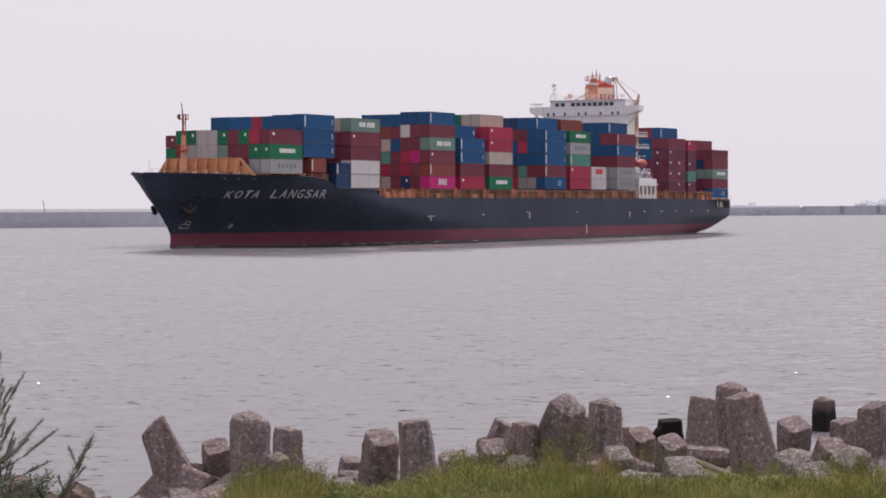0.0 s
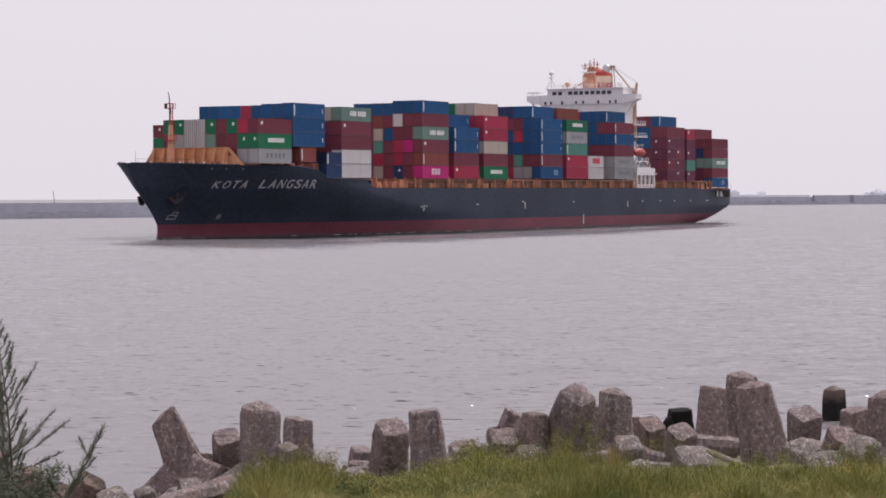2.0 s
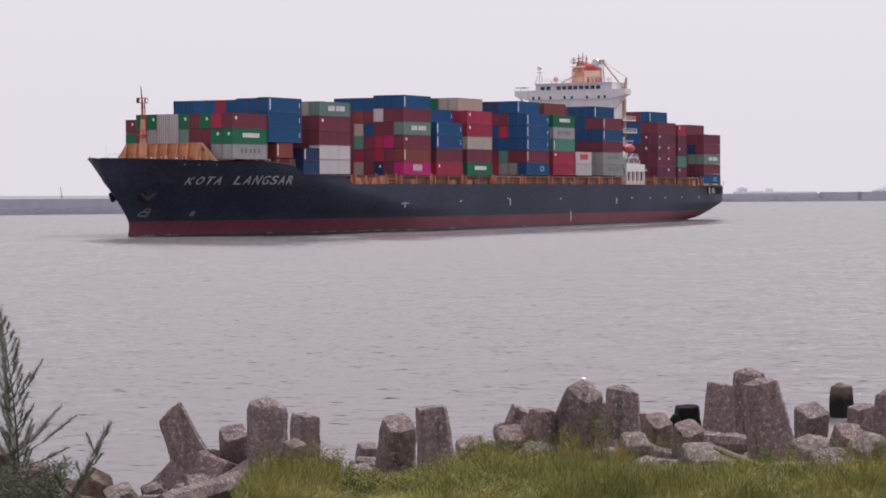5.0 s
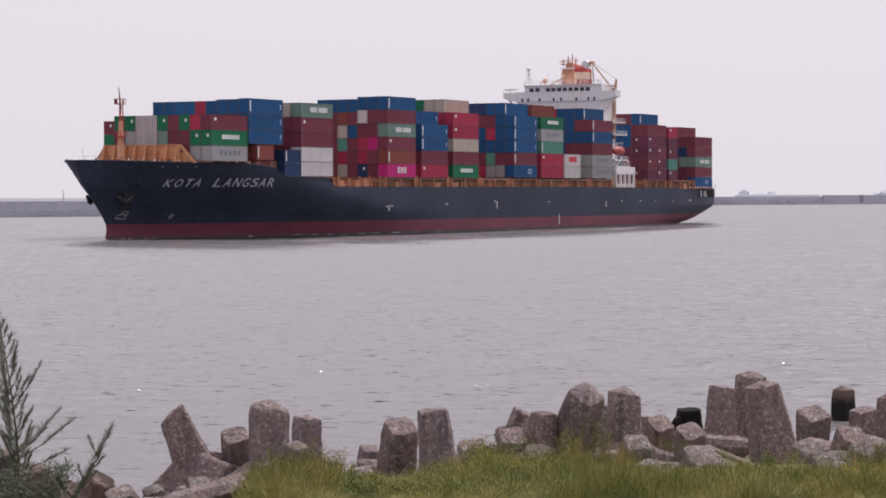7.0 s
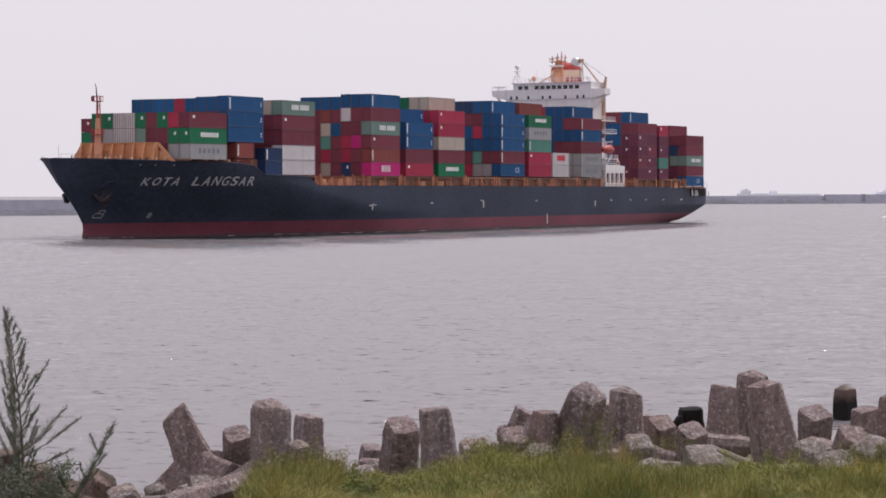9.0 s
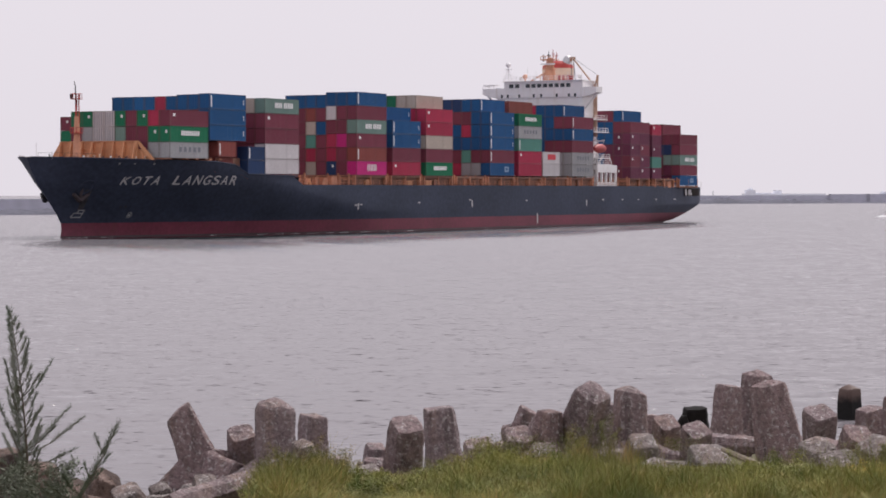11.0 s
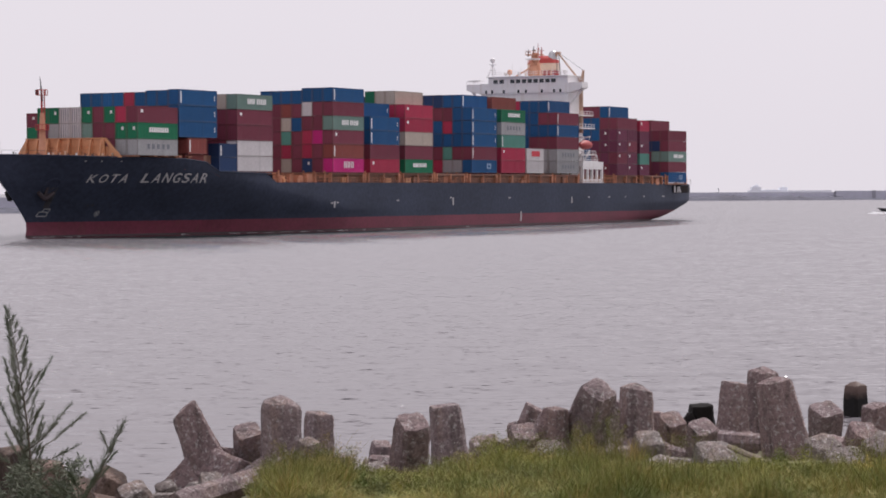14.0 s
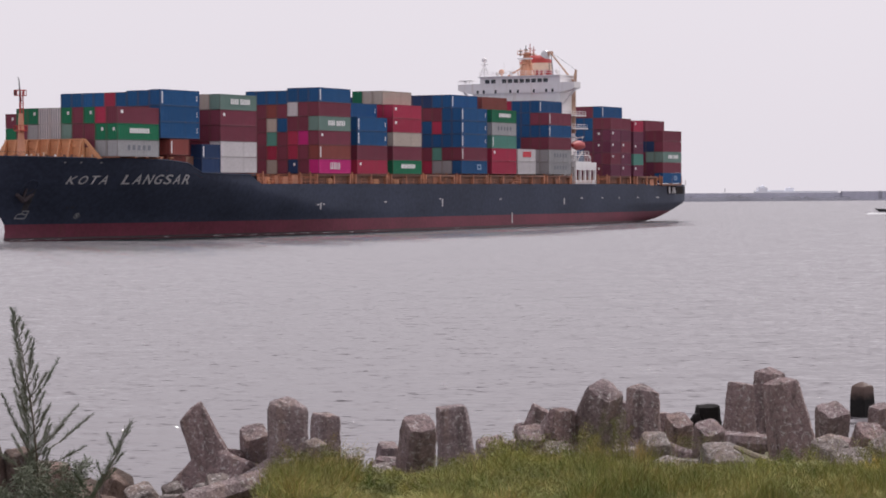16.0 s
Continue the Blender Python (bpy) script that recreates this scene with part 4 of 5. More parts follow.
stack(-137.3, 11.8, 16.15, ["CCTYG", "RRRRRO", "RRRRRO"], 13, "RRRRR", marks={(0, 4): "word", (0, 3): "short", (0, 2): "strip", (0, 1): "small"})
stack(-150.2, 11.8, 16.15, ["WW"], 4, "RR", length=L30, marks={(0, 1): "box"})
stack(-166.4, 11.85, 16.15, ["YYRBR", "YYRBRB", "RRRBBB", "RRBBBB", "RRRBBC"], 13, "RRRRRN", marks={(0, 0): "short", (0, 1): "short", (0, 3): "strip", (1, 5): "strip", (0, 4): "strip"})
stack(-201.4, 11.5, 16.15, ["....R", "RMMMRB", "MRMBBR", "RBBBBR", "MMBBRN"], 13, "RRRRRN", marks={(1, 5): "strip", **{(r, k): "front" for r in range(1, 3) for k in range(6 - 2 * r) if (r + 2 * k) % 3}})
for s, column, k in ((-201.4, "MRMM", 0), (-207.6, "MMRM", 1)):
    stack(s, 11.5, 16.15, [column], 1, "", length=L20, marks={(0, i): "small" if (i + k) % 4 else "" for i in range(4)})
stack(-215.2, 11.5, 16.15, ["MTMMC", "RMMMM", "MRMMM"], 11, "MMMMR", length=L20, step=2.86, height=2.81, marks={(0, 0): "small", (0, 2): "small", (0, 4): "small"})
stack(-234.3, 9.7, 16.0, ["BRSRR", "MMSNR", "MRMNMR", "MTMMCR", "RMOMMR", "MTMCMR", "RMRMRC"], 12, "RRRRRR", step=2.78, height=2.72, marks={(0, 0): "ring", (0, 2): "two", (3, 0): "front", (4, 0): "front", (3, 3): "front", (4, 3): "front", (4, 2): "front"})


def hidden_cargo():
    """The inner part of the stacks, one mesh for each colour."""
    by = {}
    for code, length, height, s, w, z in HIDDEN:
        bm = by.setdefault(code, bmesh.new())
        box(bm, s - length, s, w - 1.215, w + 1.215, z, z + height)
    for code, bm in by.items():
        ob = part("inner_containers", bm, BOX_PAINT[code], ship, "%s containers inside the stacks" % PAINTS[code][0])
        ob["kind"] = "stuff"


hidden_cargo()


# ---- shore ----
M_EARTH = material("bank_earth", (0.1, 0.09, 0.045), 0.95, vary=0.5, grain=2.0, bump=0.3, bump_scale=3)


def concrete_material(name, warm, cool, lichen):
    """Old cast concrete: two tones from block to block, washed-out patches, dark runs, crusts of lichen and pitted skin."""
    m = bpy.data.materials.new(name)
    m.use_nodes = True
    n, l = m.node_tree.nodes, m.node_tree.links
    p = n["Principled BSDF"]
    p.inputs["Roughness"].default_value, p.inputs["Specular IOR Level"].default_value = 0.93, 0.15
    co, who = n.new("ShaderNodeTexCoord"), n.new("ShaderNodeObjectInfo")
    away = n.new("ShaderNodeVectorMath")
    away.operation = "MULTIPLY_ADD"
    away.inputs[1].default_value = (37, 53, 0)
    l.new(who.outputs["Random"], away.inputs[0])
    l.new(co.outputs["Object"], away.inputs[2])
    place = away.outputs["Vector"]

    def cloud(scale, detail, lo, hi, a, b, squash=None, rough=0.55):
        vec = place
        if squash:
            mp = n.new("ShaderNodeMapping")
            mp.inputs["Scale"].default_value = squash
            l.new(vec, mp.inputs["Vector"])
            vec = mp.outputs["Vector"]
        t = n.new("ShaderNodeTexNoise")
        t.inputs["Scale"].default_value, t.inputs["Detail"].default_value, t.inputs["Roughness"].default_value = scale, detail, rough
        l.new(vec, t.inputs["Vector"])
        r = n.new("ShaderNodeMapRange")
        for key, value in zip(("From Min", "From Max", "To Min", "To Max"), (lo, hi, a, b)):
            r.inputs[key].default_value = value
        l.new(t.outputs["Fac"], r.inputs["Value"])
        return r.outputs["Result"]

    def blend(fac, a, b):
        x = n.new("ShaderNodeMix")
        x.data_type = "RGBA"
        l.new(fac, x.inputs["Factor"])
        for key, value in (("A", a), ("B", b)):
            if isinstance(value, tuple):
                x.inputs[key].default_value = (*value, 1)
            else:
                l.new(value, x.inputs[key])
        return x.outputs["Result"]

    tone = blend(who.outputs["Random"], warm, cool)
    tone = blend(cloud(1.5, 4, 0.42, 0.66, 0, 0.4), tone, tuple(0.5 * c for c in warm))
    tone = blend(cloud(1.1, 5, 0.5, 0.68, 0, 0.65, (1, 1, 0.25)), tone, (0.34, 0.245, 0.21))
    tone = blend(cloud(2.6, 6, 0.53, 0.7, 0, 0.75, (1.2, 1.2, 0.16)), tone, (0.082, 0.068, 0.067))
    tone = blend(cloud(9, 6, 0.5, 0.62, 0, 0.5, None, 0.75), tone, (0.058, 0.049, 0.049))
    tone = blend(cloud(7.5, 7, 0.548, 0.595, 0, lichen, None, 0.78), tone, (0.51, 0.475, 0.465))
    l.new(tone, p.inputs["Base Color"])
    skin = n.new("ShaderNodeTexNoise")
    skin.inputs["Scale"].default_value, skin.inputs["Detail"].default_value, skin.inputs["Roughness"].default_value = 7, 8, 0.65
    l.new(place, skin.inputs["Vector"])
    b = n.new("ShaderNodeBump")
    b.inputs["Strength"].default_value, b.inputs["Distance"].default_value = 1.0, 0.16
    l.new(skin.outputs["Fac"], b.inputs["Height"])
    l.new(b.outputs["Normal"], p.inputs["Normal"])
    return m


M_CONC = concrete_material("weathered_concrete", (0.298, 0.213, 0.212), (0.288, 0.232, 0.242), 0.85)
M_BROWN_CONC = concrete_material("dark_brown_concrete", (0.15, 0.098, 0.088), (0.06, 0.055, 0.045), 0.15)
M_LICHEN = concrete_material("lichen_concrete", (0.265, 0.22, 0.205), (0.26, 0.232, 0.226), 0.9)
M_WET = material("wet_concrete", (0.014, 0.013, 0.013), 0.5, vary=0.3, grain=1.6, bump=0.1, bump_scale=9, spec=0.12)
M_SOAKED = material("soaked_concrete", (0.014, 0.012, 0.012), 0.8, vary=0.35, grain=1.6, bump=0.15, bump_scale=9, spec=0.12)
def tide_line(m, dry):
    """The part above the tide's reach has dried."""
    n, l = m.node_tree.nodes, m.node_tree.links
    p = n["Principled BSDF"]
    co = n.new("ShaderNodeTexCoord")
    sep = n.new("ShaderNodeSeparateXYZ")
    l.new(co.outputs["Object"], sep.inputs["Vector"])
    wob = n.new("ShaderNodeTexNoise")
    wob.inputs["Scale"].default_value = 4
    l.new(co.outputs["Object"], wob.inputs["Vector"])
    add = n.new("ShaderNodeMath")
    add.operation = "MULTIPLY_ADD"
    add.inputs[1].default_value = 0.35
    l.new(wob.outputs["Fac"], add.inputs[0])
    l.new(sep.outputs["Z"], add.inputs[2])
    r = n.new("ShaderNodeMapRange")
    r.inputs["From Min"].default_value, r.inputs["From Max"].default_value = 1.2, 1.5
    l.new(add.outputs[0], r.inputs["Value"])
    mix = n.new("ShaderNodeMix")
    mix.data_type = "RGBA"
    old = p.inputs["Base Color"].links[0].from_socket
    l.new(r.outputs["Result"], mix.inputs["Factor"])
    l.new(old, mix.inputs["A"])
    mix.inputs["B"].default_value = (*dry, 1)
    l.new(mix.outputs["Result"], p.inputs["Base Color"])


tide_line(M_WET, (0.12, 0.085, 0.075))
M_STONE = material("pale_rock", (0.26, 0.22, 0.17), 0.9, vary=0.3, grain=2.0, bump=0.2, bump_scale=6, spec=0.2)


def bank(x, y):
    """The grassy bank; among the blocks to the west it falls away sooner to the water."""
    z = lerp_at(y, [(-40, 6.6), (8, 6.5), (16, 5.7), (30, 3.9), (44, 2.5), (56, 1.5), (66, 0.6), (76, -0.3), (90, -1.6)])
    if y > 30:
        z -= 1.3 * min(1.0, max(0.0, (-4 - x) / 1.5)) * min(1.0, (y - 30) / 14)
    if y > 51:
        low = lerp_at(y, [(51, 0.0), (54, 0.45), (58, 0.95), (64, 1.2), (76, 0.7), (90, 0.0)])
        z -= low * min(1.0, max(0.0, (0.9 - x) / 1.2)) * min(1.0, max(0.0, 1 - (-4 - x) / 1.5))
    return z + 0.12 * noise.noise(Vector((x * 0.5, y * 0.5, 0))) * (1 if y > 10 else 0.3)


bm = bmesh.new()
gx = [-400, -150, -60] + [-30 + 1.5 * i for i in range(41)] + [60, 150, 400]
gy = [-300, -100, -40, -10, 0, 8, 14] + [18 + 2 * i for i in range(37)]
loft(bm, [[(x, y, bank(x, y)) for x in gx] for y in gy])
bmesh.ops.recalc_face_normals(bm, faces=bm.faces[:])
if sum(f.normal.z for f in bm.faces) < 0:
    bmesh.ops.reverse_faces(bm, faces=bm.faces[:])
tagged(smooth(mesh_object("ground", bm, M_EARTH), 80), "overgrown earth bank sloping down to the water", "ground", kind="structure")


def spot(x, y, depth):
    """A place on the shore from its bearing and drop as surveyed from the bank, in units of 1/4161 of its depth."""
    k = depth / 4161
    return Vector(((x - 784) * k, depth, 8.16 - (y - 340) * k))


def concrete_leg(bm, foot, tip, spin, half0, half1, peak, slant, seed):
    """One tapered square leg with cut corners from foot to tip, worn and chipped; peak: how far its end rises to a blunt point; slant: how far the end drops to the east."""
    d = (tip - foot)
    length = d.length
    d.normalize()
    e1 = (Vector((1, 0, 0)) - d * d.x).normalized() if abs(d.x) < 0.95 else Vector((0, 1, 0))
    e2 = d.cross(e1)
    c, sn = math.cos(radians(spin)), math.sin(radians(spin))
    cut = 0.26
    flat = [(1 - cut) * k for k in (-1, -0.34, 0.34, 1)]
    square = [(u, -1.0) for u in flat] + [(1.0, v) for v in flat] + [(-u, 1.0) for u in flat] + [(-1.0, -v) for v in flat]
    reach = max(abs(u * c - v * sn) for u, v in square)
    steps = [(0.0, 1), (0.14, 1), (0.28, 1), (0.42, 1), (0.56, 1), (0.7, 1), (0.82, 1), (0.92, 1), (0.975, 0.985), (1.0, 0.93), (1.0, 0.72), (1.0, 0.4)]
    rings = []
    for t, k in steps:
        half = (half0 + (half1 - half0) * t) / reach
        ring = []
        for u, v in square:
            u2, v2 = u * c - v * sn, u * sn + v * c
            h = t * length
            if t > 0.6:
                rise = (t - 0.6) / 0.4
                h += half1 * (rise * -slant * u2 * k + (peak * (1 - k) if t == 1.0 else 0.0) + (0.12 * peak * rise))
            p = foot + d * h + (e1 * u2 + e2 * v2) * half * k
            q = p * 1.7 + Vector((seed * 5.3, seed * 2.1, 0))
            worn = 0.07 * noise.noise(q) + 0.05 * noise.noise(q * 3.1) + 0.03 * noise.noise(q * 7.3)
            corner = 0.05 * max(0.0, noise.noise(q * 2.3 + Vector((9, 0, 0)))) if max(abs(u), abs(v)) == 1.0 and min(abs(u), abs(v)) > 0.6 else 0.0
            p += (e1 * u2 + e2 * v2).normalized() * half * (worn - corner * 2)
            if t == 1.0:
                p += d * half1 * 0.09 * noise.noise(q * 2.7)
            ring.append(p)
        rings.append(ring)
    vs = loft(bm, rings, True)
    for ring, out in ((vs[-1], d * half1 * peak * 0.3), (vs[0], Vector())):
        mid = bm.verts.new(sum((v.co for v in ring), Vector()) / len(ring) + out)
        for i in range(len(ring)):
            bm.faces.new((ring[i], ring[(i + 1) % len(ring)], mid))


def tetrapod(x, y, w, xb, yb, wb, depth, toward=0.0, spin=0.0, peak=0.1, slant=0.0, az=210, mat=None, label=""):
    """One leg ends at (x, y), w wide, and runs down to the hub at (xb, yb), where it is wb wide; toward: how far it leans to the shore; az: where the next leg points."""
    k = depth / 4161
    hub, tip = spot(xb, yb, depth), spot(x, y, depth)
    tip.y -= toward * (tip - hub).length
    up = (tip - hub).normalized()
    bm = bmesh.new()
    seed = (x * 3 + y * 7) % 97
    origin = hub.copy()
    concrete_leg(bm, hub - origin - up * 0.25 * wb * k, tip - origin, spin, wb * k * 0.5, w * k * 0.5, peak, slant, seed)
    e1 = (Vector((1, 0, 0)) - up * up.x).normalized()
    e2 = up.cross(e1)
    for i in range(3):
        a = radians(az + 120 * i)
        way = (e1 * math.cos(a) + e2 * math.sin(a)) * 0.943 - up * 0.333
        concrete_leg(bm, way * 0.02, way * (1.2 if wb > 62 else 0.75) * wb * k, spin + 40 * i, wb * k * 0.5, wb * k * 0.4, 0.15, 0.0, seed + i + 1)
    bmesh.ops.recalc_face_normals(bm, faces=bm.faces[:])
    ob = mesh_object("tetrapod", bm, mat or M_CONC)
    smooth(ob, 26)
    ob.location = origin
    tagged(ob, label or "weathered grey concrete tetrapod of the shore armour", "tetrapod", "tetrapods along the shore")


STANDING = (
    (306, 730, 54, 350, 832, 84, 63.0, 0.05, 18, 0.12, -0.32, 190), (424, 762, 54, 420, 846, 58, 64.0, 0.65, 22, 0.05, 0.0, 250),
    (478, 723, 74, 479, 842, 78, 62.0, 0.0, 10, 0.5, 0.1, 215), (546, 738, 52, 545, 836, 60, 66.0, 0.03, 35, 0.15, 0.1, 250),
    (714, 746, 64, 702, 856, 74, 61.0, 0.6, 24, 0.04, 0.05, 250), (768, 724, 57, 783, 860, 80, 63.5, 0.03, 12, 0.06, 0.0, 255),
    (657, 790, 38, 650, 838, 40, 70.0, 0.35, 20, 0.05, 0.0, 250), (839, 784, 54, 838, 836, 58, 67.0, 0.3, 10, 0.12, -0.15, 250),
    (909, 767, 52, 908, 812, 56, 67.0, 0.65, 12, 0.06, 0.05, 250), (928, 727, 34, 914, 772, 44, 74.0, 0.1, 8, 0.1, 0.15, 250),
    (965, 730, 46, 958, 806, 66, 67.0, 0.1, 40, 0.15, 0.0, 250), (1036, 691, 66, 1006, 812, 98, 68.0, 0.72, 44, 0.4, 0.05, 235),
    (1062, 712, 36, 1056, 792, 44, 70.5, 0.1, 10, 0.1, 0.2, 250), (1108, 698, 60, 1108, 796, 64, 68.0, 0.0, 22, 0.45, 0.12, 250),
    (1143, 737, 26, 1142, 792, 30, 72.0, 0.0, 0, 0.1, 0.0, 250), (1170, 745, 50, 1167, 806, 56, 70.5, 0.65, 26, 0.05, 0.08, 250),
    (1221, 757, 56, 1222, 836, 64, 66.0, 0.65, 32, 0.04, 0.05, 250), (1282, 685, 48, 1278, 786, 62, 72.0, 0.0, 34, 0.08, 0.1, 250),
    (1332, 668, 56, 1326, 792, 60, 75.0, 0.03, 42, 0.45, 0.0, 250), (1350, 683, 62, 1386, 862, 104, 62.5, 0.03, 20, 0.28, 0.0, 255),
    (1439, 728, 62, 1441, 800, 54, 72.5, 0.5, 28, 0.05, 0.05, 250), (1508, 766, 58, 1502, 822, 68, 69.0, 0.62, 14, 0.05, 0.1, 250),
    (1531, 725, 52, 1540, 800, 70, 73.0, 0.15, 30, 0.2, 0.0, 250), (1582, 700, 56, 1596, 806, 84, 70.0, 0.12, 38, 0.35, -0.1, 250),
    (1650, 704, 60, 1650, 806, 76, 71.0, 0.1, 15, 0.2, 0.0, 250), (1705, 694, 60, 1712, 806, 80, 69.0, 0.1, 40, 0.2, 0.0, 250),
)
for row in STANDING:
    tetrapod(*row)
for row in ((118, 872, 58, 120, 915, 84, 58.5, 0.3, 25, 0.2, 0.0), (62, 824, 66, 74, 905, 90, 60.0, 0.12, 20, 0.1, 0.2), (4, 800, 56, 6, 890, 76, 64.0, 0.2, 30, 0.1, 0.0),
            (186, 846, 58, 156, 902, 74, 62.5, 0.25, 14, 0.2, 0.1), (-62, 790, 66, -44, 890, 80, 64.0, 0.1, 15, 0.2, 0.0)):
    tetrapod(*row, 250, M_BROWN_CONC, "dark brown concrete tetrapod beside the saplings")
tetrapod(1222, 724, 42, 1225, 776, 50, 75.0, 0.1, 12, 0.12, 0.0, 215, M_SOAKED, "dark wet concrete tetrapod at the water")
tetrapod(1200, 743, 18, 1212, 786, 34, 74.5, 0.0, 30, 0.6, -0.3, 250, M_SOAKED, "dark wet concrete tetrapod at the water")
tetrapod(1496, 692, 40, 1498, 762, 48, 87.5, 0.0, 38, 0.5, 0.0, 205, M_WET, "black wet concrete tetrapod standing in the water")
# blocks half sunk in the bank
for row in ((1128, 780, 54, 1128, 840, 76, 61.5, 0.55, 12, 0.3, 0.1), (1148, 826, 58, 1146, 872, 84, 58.0, 0.6, 30, 0.25, 0.0), (1246, 804, 76, 1248, 868, 96, 60.0, 0.5, 15, 0.3, 0.15),
            (1434, 788, 68, 1436, 868, 92, 61.0, 0.45, 32, 0.3, 0.0), (1474, 814, 78, 1476, 882, 96, 58.0, 0.5, 14, 0.3, 0.0), (1536, 787, 74, 1546, 868, 96, 60.0, 0.45, 34, 0.3, -0.1),
            (216, 868, 56, 240, 915, 72, 59.5, 0.5, 26, 0.2, 0.2), (646, 832, 46, 644, 880, 60, 59.5, 0.5, 30, 0.3, 0.0), (590, 812, 34, 590, 862, 44, 61.5, 0.1, 10, 0.05, 0.1), (636, 860, 56, 632, 905, 70, 55.0, 0.6, 30, 0.3, 0.0),
            (528, 786, 40, 524, 850, 72, 60.0, 0.4, 40, 0.5, 0.0), (956, 796, 46, 950, 838, 60, 62.5, 0.85, 6, 0.05, 0.0), (358, 852, 46, 352, 892, 60, 61.5, 0.7, 15, 0.15, 0.1), (274, 862, 40, 286, 900, 60, 62.0, 0.5, 30, 0.2, 0.1)):
    tetrapod(*row, 250, M_LICHEN, "lichen-spotted concrete tetrapod half sunk in the bank")


def lying_leg(a, b, r0, r1, mat, name, label, category):
    """A worn eight-sided bar that lies on the bank from a to b."""
    bm = bmesh.new()
    a, b = Vector(a), Vector(b)
    q = (b - a).to_track_quat("Z", "Y").to_matrix()
    rings = []
    for i in range(9):
        t = i / 8
        r = (r0 + (r1 - r0) * t) * (0.8 if i in (0, 8) else 1)
        rings.append([a.lerp(b, t) + q @ Vector((r * math.cos(k * math.pi / 4), r * math.sin(k * math.pi / 4), 0)) * (1 + 0.22 * noise.noise(Vector((k * 0.9, i * 0.9, r0 * 9)))) for k in range(8)])
    vs = loft(bm, rings, True)
    bm.faces.new(vs[0][::-1])
    bm.faces.new(vs[-1])
    bmesh.ops.recalc_face_normals(bm, faces=bm.faces[:])
    tagged(smooth(mesh_object(name, bm, mat), 30), label, category)


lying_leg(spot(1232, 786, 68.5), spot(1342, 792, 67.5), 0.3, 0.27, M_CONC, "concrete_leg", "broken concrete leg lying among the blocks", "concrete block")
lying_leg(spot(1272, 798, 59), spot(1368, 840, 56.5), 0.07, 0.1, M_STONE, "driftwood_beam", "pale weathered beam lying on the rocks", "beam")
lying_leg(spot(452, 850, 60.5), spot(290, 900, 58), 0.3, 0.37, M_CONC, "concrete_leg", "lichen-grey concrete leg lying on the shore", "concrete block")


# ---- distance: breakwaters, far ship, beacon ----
# bluish far tones: the distance haze is put into these colours
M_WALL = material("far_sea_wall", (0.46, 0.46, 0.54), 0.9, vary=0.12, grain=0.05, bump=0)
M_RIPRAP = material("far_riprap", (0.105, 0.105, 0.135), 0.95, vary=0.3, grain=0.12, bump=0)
M_JOINT = material("sea_wall_joint", (0.32, 0.32, 0.37), 0.9, vary=0.1, bump=0)
M_HAZE = material("hazy_hull", (0.84, 0.86, 0.93), 0.9, vary=0.05, bump=0)


def sea_wall(name, points, top, foot, mat_label):
    def along(step):
        for (x0, y0), (x1, y1) in zip(points, points[1:]):
            n = max(1, int(math.hypot(x1 - x0, y1 - y0) / step))
            for i in range(n):
                yield x0 + (x1 - x0) * i / n, y0 + (y1 - y0) * i / n
        yield points[-1]
    bm = bmesh.new()
    loft(bm, [[(x, y - 3, -0.5), (x, y - 2.6, top), (x, y + 3, top), (x, y + 3, -0.5)] for x, y in along(40)])
    bmesh.ops.recalc_face_normals(bm, faces=bm.faces[:])
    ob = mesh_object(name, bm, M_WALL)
    tagged(ob, mat_label, "breakwater", kind="structure")
    bm = bmesh.new()
    rows = []
    for x, y in along(2.5):
        h = foot * (1 + 0.5 * noise.noise(Vector((x * 0.04, y * 0.04, 1))) + 0.45 * noise.noise(Vector((x * 0.4, y * 0.4, 2))))
        j = [0.5 * noise.noise(Vector((x, y, k))) for k in range(3)]
        rows.append([(x, y - 15, -0.6), (x, y - 12 + j[0], h * 0.35 + j[1] * 0.4), (x, y - 8, h * 0.75 + j[2] * 0.5), (x, y - 4, h), (x, y - 2.5, h)])
    loft(bm, rows)
    bmesh.ops.recalc_face_normals(bm, faces=bm.faces[:])
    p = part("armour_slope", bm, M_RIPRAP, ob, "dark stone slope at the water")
    p["kind"] = "stuff"
    return ob


sea_wall("breakwater_west", [(-420, 740), (-163, 867), (-40, 960), (40, 1100)], 5.4, 1.5, "long grey concrete breakwater with dark stones at its foot")
sea_wall("breakwater_east", [(20, 1480), (110, 1560), (176, 1600), (272, 1650)], 5.2, 2.4, "far grey breakwater with a stone slope")
wall2 = sea_wall("breakwater_end", [(267.3, 1646), (330, 1672), (420, 1710), (700, 1800)], 6.1, 0.4, "far pale sea wall in large panels")
for k in range(14):
    bm = bmesh.new()
    x = 296 + k * 28
    y = lerp_at(x, [(267.3, 1646), (330, 1672), (420, 1710), (700, 1800)])
    box(bm, x - 1.2, x + 1.2, y - 3.6, y - 2.0, 0, 6.3)
    part("joint_post", bm, M_JOINT, wall2)


def beacon(x, y, z, h):
    bm = bmesh.new()
    rod(bm, (x, y, z), (x - 0.6 if x < 0 else x, y, z + h), 0.14 if x < 0 else 0.2, 0.08 if x < 0 else 0.18, 8)
    ob = mesh_object("beacon_pole", bm, M_RIPRAP)
    tagged(ob, "thin grey pole on the breakwater", "pole")


beacon(-141, 880, 5.3, 4.6)
beacon(181, 1603, 5.1, 3.3)


